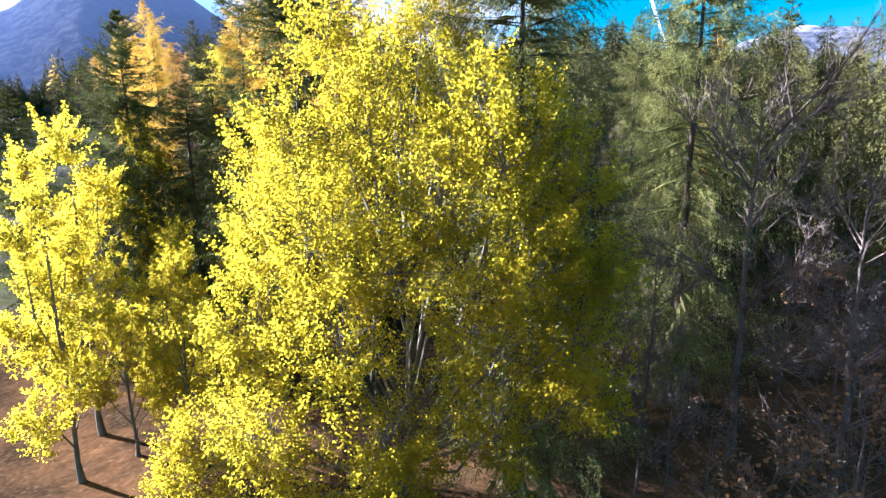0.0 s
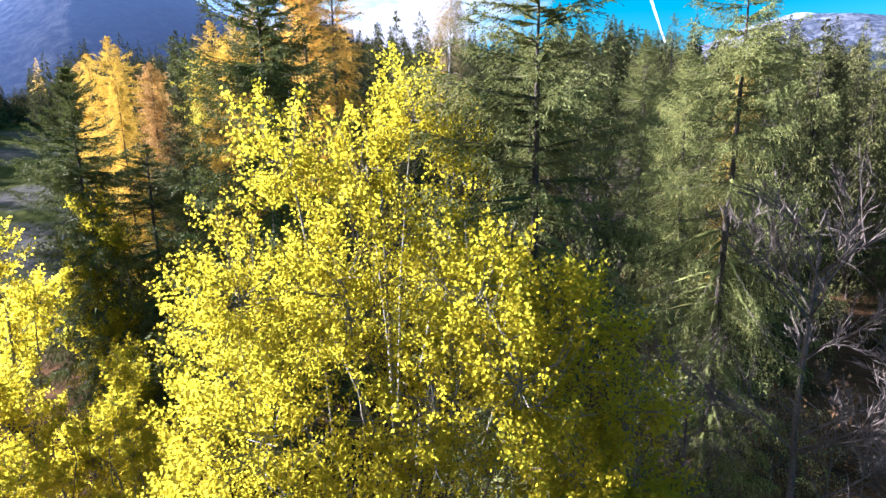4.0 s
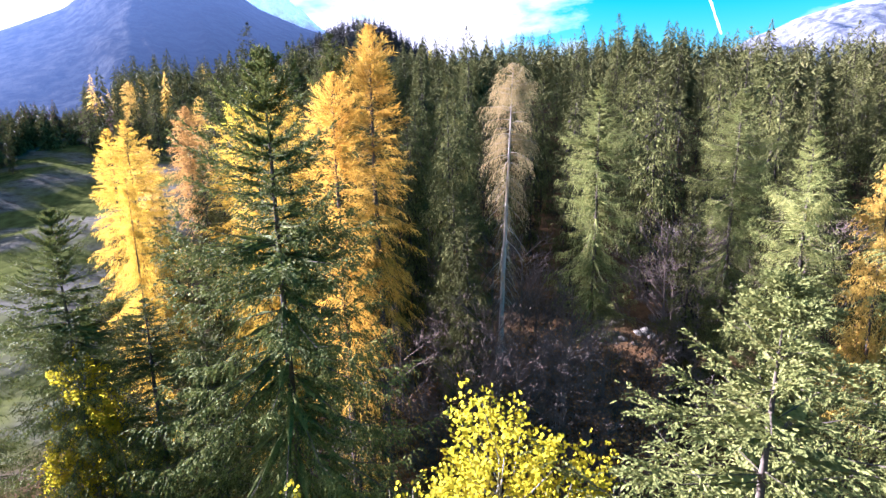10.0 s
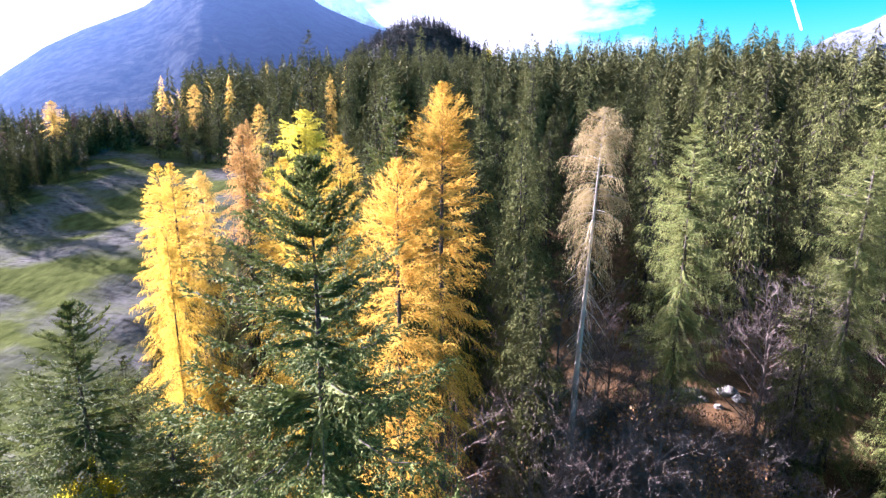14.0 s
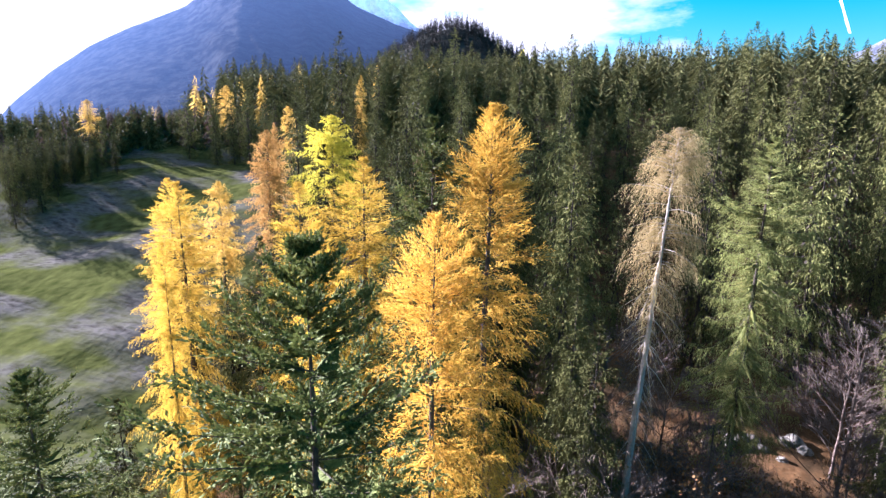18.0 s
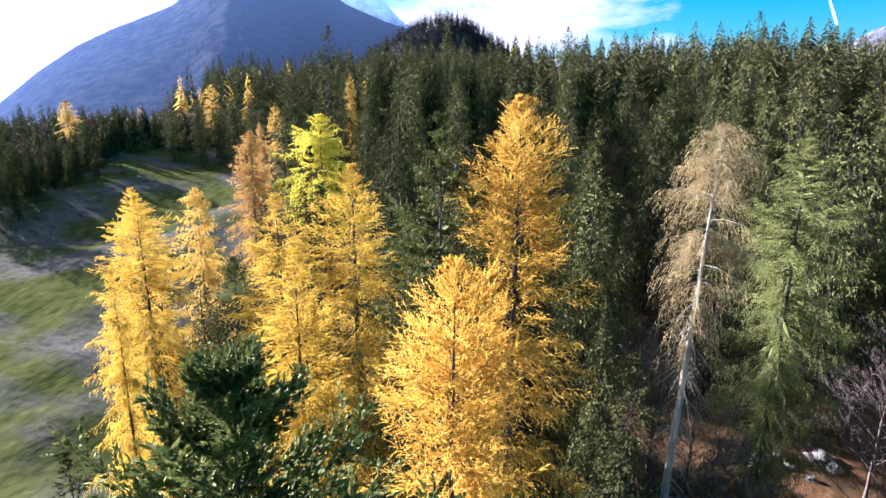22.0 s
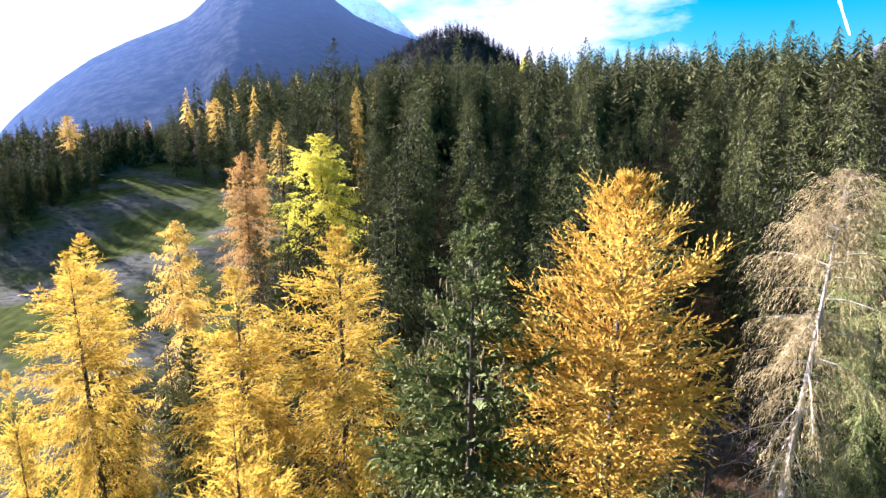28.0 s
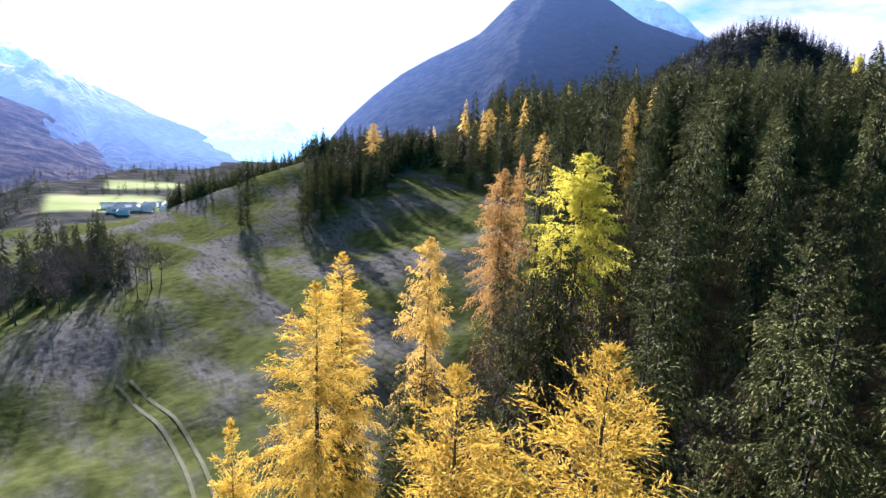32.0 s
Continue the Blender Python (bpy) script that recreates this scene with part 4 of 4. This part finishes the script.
larch("orange", -122.0, 135.0, 47.0, 1.2, turn=75, near=False)
larch("orange", -58.0, 105.4, 44.0, 0.5, "slim faded larch standing among dark spruces", 65, False)
larch("lime", -112.0, 480.0, 116.0, 0.9, "yellow-green larch on the skyline of the wood", 75, False)

ASPEN_LOBES = [(0.4, 2.4, 19.1, 1.8), (1.7, 2.6, 18.2, 1.6), (-2.7, 0.2, 18.0, 1.9), (-0.9, 1.6, 17.6, 2.0), (1.6, 0.2, 15.4, 2.3), (-0.8, -1.2, 14.8, 2.6),
               (-4.0, -0.8, 14.2, 2.4), (3.6, 0.2, 12.8, 2.2), (1.6, -2.6, 12.4, 2.5), (-2.2, -3.4, 11.8, 2.6), (-5.3, 0.2, 11.2, 2.3), (4.9, -1.0, 9.8, 2.0),
               (2.8, -3.8, 9.2, 2.3), (-0.8, -4.6, 8.8, 2.3), (-4.2, -3.0, 8.6, 2.5), (-6.0, -1.2, 7.0, 2.2), (0.4, 4.0, 13.0, 2.4), (-3.6, 3.8, 12.0, 2.4),
               (2.8, 3.2, 13.2, 1.8), (-3.0, -5.0, 6.0, 2.2), (-5.6, -3.8, 4.8, 2.0), (0.4, -5.0, 6.0, 2.0), (3.4, -4.4, 6.2, 1.7), (4.8, -2.4, 7.0, 1.6), (-2.2, -5.6, 3.2, 1.9), (3.6, -3.6, 13.4, 1.8), (5.0, -3.6, 11.2, 1.7), (2.8, -3.0, 15.2, 1.6), (0.0, -3.8, 10.6, 2.0), (0.8, -4.4, 4.2, 2.0), (5.7, -3.2, 12.8, 1.5), (5.5, -4.0, 8.6, 1.7), (4.2, -4.6, 10.4, 1.7), (4.9, -2.8, 14.6, 1.4), (6.3, -3.4, 10.4, 1.5), (6.2, -3.6, 7.0, 1.6), (-6.4, -4.4, 3.0, 2.0), (-4.2, -6.0, 2.2, 1.8)]
ASPEN_TREE = aspen_meshes("aspen", 5, ASPEN_LOBES, ASPEN, ASPEN_BARK, 215000, 0.088, 0.14)
stand("aspen_tree", ASPEN_TREE, "large bright yellow aspen in autumn leaf, green in its heart", "tree", (-1.0, 10.8, gz(-1.0, 10.8)))
SMALL_LOBES = [(0, 0, 15.2, 1.4), (-1.2, -1.0, 13.6, 1.4), (1.0, 0.6, 12.8, 1.5), (-0.4, 0.8, 11.2, 1.7), (1.2, -1.2, 9.4, 1.7), (-1.6, 0.2, 8.6, 1.7), (0, -1.6, 6.4, 1.8), (1.2, 1.2, 5.8, 1.6), (-1.6, -1.0, 4.4, 1.6)]
SMALL_ASPEN = aspen_meshes("small_aspen", 6, SMALL_LOBES, ASPEN, ASPEN_BARK, 24000, 0.12, 0.12)
for x, y, top, turn in ((-17.8, 14.3, 17.0, 0), (-20.6, 22.6, 17.4, 130), (-12.6, 14.0, 12.0, 250), (-15.4, 10.6, 14.0, 60), (-11.4, 12.4, 11.0, 300), (-14.4, 12.6, 10.5, 170)):
    z = gz(x, y)
    stand("aspen_tree", SMALL_ASPEN, "slender young yellow aspen at the edge of the wood", "tree", (x, y, z), turn, (top - z) / 16.4, 1.0, "young aspens")

# ---- leafless trees, thickets and undergrowth ----
BARE = [bare_meshes("bare_tree_a", 61, 15, 4.6, TWIG, 4, 5, r0=0.11), bare_meshes("bare_tree_b", 62, 13, 3.8, RED_TWIG, 4, 5, r0=0.09)]
SHRUBS = [bare_meshes("shrub_a", 71, 5, 2.4, TWIG, 4, 4, BROWN_LEAF, 500, 0.03), bare_meshes("shrub_b", 72, 4, 2.6, RED_TWIG, 4, 4, BROWN_LEAF, 900, 0.03, 0.5), bare_meshes("shrub_c", 73, 6.5, 2.2, TWIG, 4, 4, None, 0, 0.035, 1.0)]
for n, (x, y, top, kind) in enumerate(((12.6, 15.5, 20.5, 0), (15.4, 13.0, 16.5, 0), (9.4, 17.5, 13.0, 1), (10.9, 54.2, 22.4, 1), (-1.5, 36.0, 17.0, 1), (-4.0, 39.0, 19.0, 1), (1.5, 38.5, 16.0, 0),
                                       (-17.0, 52.0, 18.0, 1), (-22.0, 53.0, 19.0, 0), (-27.0, 50.0, 20.0, 0), (-33.0, 58.0, 24.0, 1), (-36.5, 61.5, 25.0, 0), (-29.0, 60.0, 24.0, 1), (-25.0, 62.0, 24.0, 1), (-11.0, 40.0, 16.0, 1), (-9.5, 52.0, 19.0, 1), (-5.5, 55.0, 20.0, 0), (-1.0, 53.0, 17.0, 1), (-12.5, 57.0, 21.0, 0), (1.5, 47.5, 15.0, 1), (-7.0, 48.0, 16.0, 0), (16.5, 62.5, 20.0, 0), (14.0, 64.0, 17.0, 1), (-3.0, 60.0, 19.0, 1), (26.0, 62.0, 23.0, 1), (-30.0, 55.0, 18.0, 1), (-34.5, 52.0, 19.5, 1), (-37.0, 54.0, 20.0, 0), (-31.5, 51.0, 18.5, 1), (-39.5, 57.5, 22.0, 1), (-35.0, 49.0, 18.0, 1), (-28.0, 47.0, 17.5, 1), (-27.0, 54.5, 19.5, 1), (-32.5, 62.5, 25.0, 1), (-24.5, 50.0, 18.0, 1), (-12.0, 27.5, 15.0, 1), (-5.0, 34.0, 16.0, 1),
                                       (-128.0, 38.0, 13.0, 0), (-122.0, 41.0, 12.0, 1), (-118.0, 36.0, 11.5, 1), (-112.0, 39.0, 11.0, 0), (-125.0, 33.0, 13.0, 1), (-116.0, 43.0, 11.0, 0), (-131.0, 44.0, 12.0, 1))):
    z = gz(x, y)
    stand("bare_tree", BARE[kind], "leafless grey-brown broadleaved tree with fine twigs", "tree", (x, y, z), n * 67, (top - z) / (15 if kind == 0 else 13), 1.0, "leafless trees")
rng = np.random.default_rng(77)
placed = 0
while placed < 124:
    x, y = rng.uniform(-14, 18), rng.uniform(26, 62)
    if placed > 42:
        x, y = rng.uniform(-13, 5), rng.uniform(33, 54)
    if placed > 95:
        x, y = rng.uniform(-3, 13), rng.uniform(41, 56)
    if placed < 22:
        x, y = rng.uniform(3.5, 24), rng.uniform(4, 24)
    if math.hypot(x - 10, y - 65) < 7:
        continue
    k = int(rng.integers(0, 3))
    s = rng.uniform(0.7, 1.5) if placed < 42 else rng.uniform(1.1, 2.1)
    stand("shrub", SHRUBS[k], "tangled leafless shrub with a few withered brown leaves", "shrub", (x, y, gz(x, y)), rng.uniform(0, 360), s, 1.0, "undergrowth", "leaves")
    placed += 1

# ---- the forest on the slope ----
rng = np.random.default_rng(5)
spots = []


def clear_of(x, y, least):
    return all((x - a) ** 2 + (y - b) ** 2 > least * least for a, b in spots)


def before(x, y, a, b):
    """Whether a place lies in the open lane that leads up to a larch."""
    px, py = a + 20, b - 33
    s = min(max(((x - px) * (a - px) + (y - py) * (b - py)) / ((a - px) ** 2 + (b - py) ** 2), 0), 1)
    return math.hypot(px + s * (a - px) - x, py + s * (b - py) - y) < 5


tries = 0
while len(spots) < 180 and tries < 60000:
    tries += 1
    x, y = rng.uniform(-70, 80), rng.uniform(44, 140)
    if float(meadow_at(np.array([x]), np.array([y]))[0]) > 0.3 or (y < 66 and (abs(x + 5 - (y - 15.6) * 0.3) < 6.5 or -14 < x < 2)) or (y < 52 and x < -20) or (y < 64 and -41 < x < -22) or math.hypot(x - 10, y - 65) < 11.5:
        continue
    if math.hypot(x + 42, y - 70.8) < 6 or math.hypot(x + 48.6, y - 66) < 5 or math.hypot(x + 3.8, y - 42.6) < 4 or before(x, y, -48.6, 66) or before(x, y, -42, 70.8) or (-58 < x < 9 and abs(y - 66 + 0.25 * (x - 9)) < 5.5) or not clear_of(x, y, 6.4 + 0.009 * y):
        continue
    spots.append((x, y))
for x, y in spots:
    k = int(rng.integers(0, 4))
    forest_spruce(k, x, y, rng.uniform(15, 32) if y > 62 else rng.uniform(17, 26), rng.uniform(0, 360), rng.uniform(0.95, 1.2))
for n, (x, y, h) in enumerate(((30, 22, 24), (36, 30, 26), (28, 48, 25), (40, 44, 27), (34, 12, 22), (-114, 122, 17), (-110, 118, 15), (-122, 120, 18), (-106, 122, 16), (-150, 71, 14), (-154, 74, 13),
                               (-98, 117, 18), (-92, 120, 19), (-98, 124, 17), (-106, 120, 18))):
    forest_spruce(n % 4, x, y, h, n * 71, 1.0, "dark spruce standing apart on the meadow" if x < -90 else "dark green spruce standing close in the forest")


rng = np.random.default_rng(21)
for n in range(30):
    a = radians(rng.uniform(57, 66))
    r = rng.uniform(140, 158)
    x, y = -12 - r * math.sin(a), 28 + r * math.cos(a)
    forest_spruce(n % 4, x, y, rng.uniform(9, 13), n * 53, 1.0, "dark spruce at the lower edge of the stand above the meadow")
for n, (x, y, h) in enumerate(((-128, 79, 15), (-132, 82, 17), (-127, 84, 14), (-136, 86, 16), (-131, 90, 15))):
    forest_spruce(n % 4, x, y, h, n * 61, 1.0, "dark spruce in a clump on the meadow")
for n in range(34):
    x, y = rng.uniform(-152, -112), rng.uniform(20, 46)
    stand("bare_tree", BARE[n % 2], "leafless purple-brown tree in the dip below the meadow", "tree", (x, y, gz(x, y)), n * 67, rng.uniform(0.7, 1.1), 0.75, "leafless trees")


def far_woods(name, label, seed, places, leafage, size, wide=0.19, dense=64):
    """A wood far off, of many ragged spruces in one sheet."""
    rng = np.random.default_rng(seed)
    all_v = []
    for x, y, z in places:
        h = size * rng.uniform(0.75, 1.25)
        n = int(dense * min(max((215 / math.hypot(x, y - 20)) ** 1.6, 0.6), 1.9))
        t = (np.arange(n) + rng.random(n)) / n
        az = np.arange(n) * 2.4 + rng.normal(0, 0.4, n)
        out = np.stack([np.cos(az), np.sin(az), 0 * az], 1)
        r = h * wide * (t + 0.01) ** 0.68 * rng.uniform(0.7, 1.2, n)
        at = np.stack([0 * t, 0 * t, h * (1 - t * 0.92)], 1) + out * (0.1 * r)[:, None]
        way = out + np.array([0, 0, -0.5]) + rng.normal(0, 0.22, (n, 3))
        v = blades(rng, at, way, r, 0.12 + (0.4 - 0.0011 * min(n, 220)) * r, 0.4, 0.15, 0.45)
        top = blades(rng, np.array([[0, 0, h * 0.95]] * 2), np.array([[0, 0, 1.0]] * 2), h * 0.045, h * 0.01)
        all_v.append(np.concatenate([v, top]) + [x, y, z])
    v = np.concatenate(all_v)
    return tagged(new(name, mesh_of(name, v, fan(len(v) // 4), leafage)), label, "woods", kind="stuff")


def scatter(seed, count, draw, keep):
    rng = np.random.default_rng(seed)
    pts = np.array([draw(rng) for _ in range(count)])
    pts = pts[[bool(keep(x, y)) for x, y in pts]]
    return np.column_stack([pts, height(pts[:, 0], pts[:, 1]) - 0.5])


def polar(rng, a0, a1, r0, r1):
    a, r = radians(rng.uniform(a0, a1)), rng.uniform(r0, r1)
    return -math.sin(a) * r, math.cos(a) * r


def not_meadow(x, y):
    return float(meadow_at(np.array([x]), np.array([y]))[0]) < 0.3



def open_field(x, y):
    r, a = math.hypot(x, y), math.degrees(math.atan2(-x, y))
    return r > 830 or (a > 87 and r > 330) or (640 < r < 720) or (330 < r < 430 and a > 84)


def upper_wood(x, y):
    """The wood that closes the meadow above, but for a few open banks."""
    r, a = math.hypot(x, y), math.degrees(math.atan2(-x, y))
    return r > 178 + 14 * noise.noise(Vector((x / 25, y / 25, 2.0))) and a < 58 + (r - 170) * 0.05 and not (46 < a < 51.5 and r < 196)


far_woods("far_woods", "dense dark spruce forest rising to the skyline", 3, scatter(3, 760, lambda g: polar(g, -32, 46, 140, 500), not_meadow), SPRUCE_DEEP, 23, 0.23, dense=190)


def from_meadow(rng, a0, a1, r0, r1):
    a, r = radians(rng.uniform(a0, a1)), rng.uniform(r0, r1)
    return -12 - r * math.sin(a), 28 + r * math.cos(a)


far_woods("far_woods", "dense stand of dark spruces above the meadow", 11, scatter(11, 190, lambda g: from_meadow(g, 46, 66, 157, 208), lambda x, y: True), SPRUCE_DEEP, 9.5, 0.22, dense=110)
far_woods("far_woods", "dark spruces in the shaded dip below the meadow", 12, scatter(12, 44, lambda g: (g.uniform(-168, -126), g.uniform(12, 42)), lambda x, y: True), SPRUCE_DEEP, 10, dense=110)
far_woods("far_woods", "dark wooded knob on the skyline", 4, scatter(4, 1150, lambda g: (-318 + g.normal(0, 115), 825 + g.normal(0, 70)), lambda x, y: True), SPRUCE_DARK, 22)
far_woods("far_woods", "dark mixed wood above the meadow", 5, scatter(5, 650, lambda g: polar(g, 38, 64, 165, 520), upper_wood), SPRUCE_DEEP, 10, 0.22, dense=90)
far_woods("far_woods", "strip of dark trees along the valley edge", 6, scatter(6, 330, lambda g: from_meadow(g, 62, 79.5, 204, 240), lambda x, y: True), SPRUCE_DEEP, 8.5, dense=100)
far_woods("far_woods", "dark woods across the valley floor", 9, scatter(9, 700, lambda g: polar(g, 62, 104, 300, 1250), open_field), SPRUCE_DEEP, 16)
far_woods("far_woods", "scattered golden larches in the far wood", 7, scatter(7, 32, lambda g: polar(g, 22, 50, 190, 480), not_meadow), FAR_GOLD, 19, 0.2, dense=150)
far_woods("far_woods", "brown leafless woods above the meadow", 8, scatter(8, 380, lambda g: polar(g, 36, 66, 165, 450), upper_wood), BROWN_FAR, 10, 0.3, 44)

# ---- rocks in the clearing, track, village ----


def rock(x, y, size, seed):
    bm = bmesh.new()
    bmesh.ops.create_icosphere(bm, subdivisions=3, radius=1.0)
    for v in bm.verts:
        q = v.co * 1.3 + Vector((seed, seed * 2, 0))
        v.co *= 1 + 0.5 * noise.noise(q) + 0.3 * abs(noise.noise(q * 2.6)) + 0.08 * noise.noise(q * 7)
        v.co.x *= size
        v.co.y *= size * 0.8
        v.co.z *= size * 0.6
    me = bpy.data.meshes.new("boulder")
    bm.to_mesh(me)
    bm.free()
    me.materials.append(STONE)
    ob = tagged(new("boulder", me), "pale weathered limestone boulder on the forest floor", "rock", "boulders in the clearing")
    ob.matrix_world = pose(x, y, gz(x, y) + size * 0.05, 0, 0, seed * 50)


for n, (x, y, s) in enumerate(((7.0, 66.8, 1.2), (8.4, 67.5, 0.9), (9.2, 66.5, 0.6), (12.0, 68.6, 1.1), (13.0, 67.6, 0.7), (5.8, 68.2, 0.6), (10.6, 65.2, 0.45), (4.2, 66.0, 0.4))):
    rock(x, y, s, n + 1)


def ribbon(name, label, points, width):
    verts, quads = [], []
    for n, (x, y) in enumerate(points):
        a, b = points[max(n - 1, 0)], points[min(n + 1, len(points) - 1)]
        d = unit(np.array([[b[0] - a[0], b[1] - a[1]]]))[0]
        for s in (-1, 1):
            px, py = x - d[1] * s * width / 2, y + d[0] * s * width / 2
            verts.append((px, py, gz(px, py) + 0.07))
    quads = [(2 * n, 2 * n + 1, 2 * n + 3, 2 * n + 2) for n in range(len(points) - 1)]
    tagged(new(name, mesh_of(name, verts, quads, TRACK, True)), label, "track", kind="structure")


for off in (-0.8, 0.8):
    pts = []
    for n in range(50):
        s = n / 49
        pts.append((-52 - 33 * s, 37.2 + off + 1.4 * math.sin(s * 3.0) - 2.4 * s * s))
    ribbon("dirt_track", "faint worn wheel track through the mown grass", pts, 0.4)


def house(x, y, turn, l, w, h):
    z = float(height(np.array([x]), np.array([y]))[0])
    ob = thing("house", "small white house with a pitched brown roof in the valley", "house", "village houses")
    ob.matrix_world = pose(x, y, z, 0, 0, turn)
    bm = bmesh.new()
    bmesh.ops.create_cube(bm, size=1.0, matrix=Matrix.Translation((0, 0, h / 2)) @ Matrix.Diagonal((l, w, h, 1)))
    me = bpy.data.meshes.new("walls")
    bm.to_mesh(me)
    bm.free()
    me.materials.append(PLASTER)
    piece("walls", me, ob)
    o, e = 0.8, h + w * 0.3
    half = [(-w / 2 - o, h - 0.2), (0, e), (w / 2 + o, h - 0.2), (w / 2 + o, h - 0.45), (0, e - 0.25), (-w / 2 - o, h - 0.45)]
    v = [(x, y, z) for x in (-l / 2 - o, l / 2 + o) for y, z in half]
    q = [(n, (n + 1) % 6, (n + 1) % 6 + 6, n + 6) for n in range(6)] + [(0, 1, 4, 5), (1, 2, 3, 4), (6, 7, 10, 11), (7, 8, 9, 10)]
    piece("roof", mesh_of("roof", v, q, ROOFING), ob)
    gable = [(x, y, z) for x in (-l / 2, l / 2) for y, z in ((-w / 2, h), (0, h), (w / 2, h), (0, e - 0.4))]
    piece("gable", mesh_of("gable", gable, [(0, 1, 2, 3), (4, 5, 6, 7)], PLASTER), ob)


rng = np.random.default_rng(9)
for n in range(22):
    x, y = from_meadow(rng, 79.6, 84.6, 478, 535)
    house(x, y, rng.uniform(0, 180), rng.uniform(6, 9), rng.uniform(5, 6.5), rng.uniform(2.6, 4))
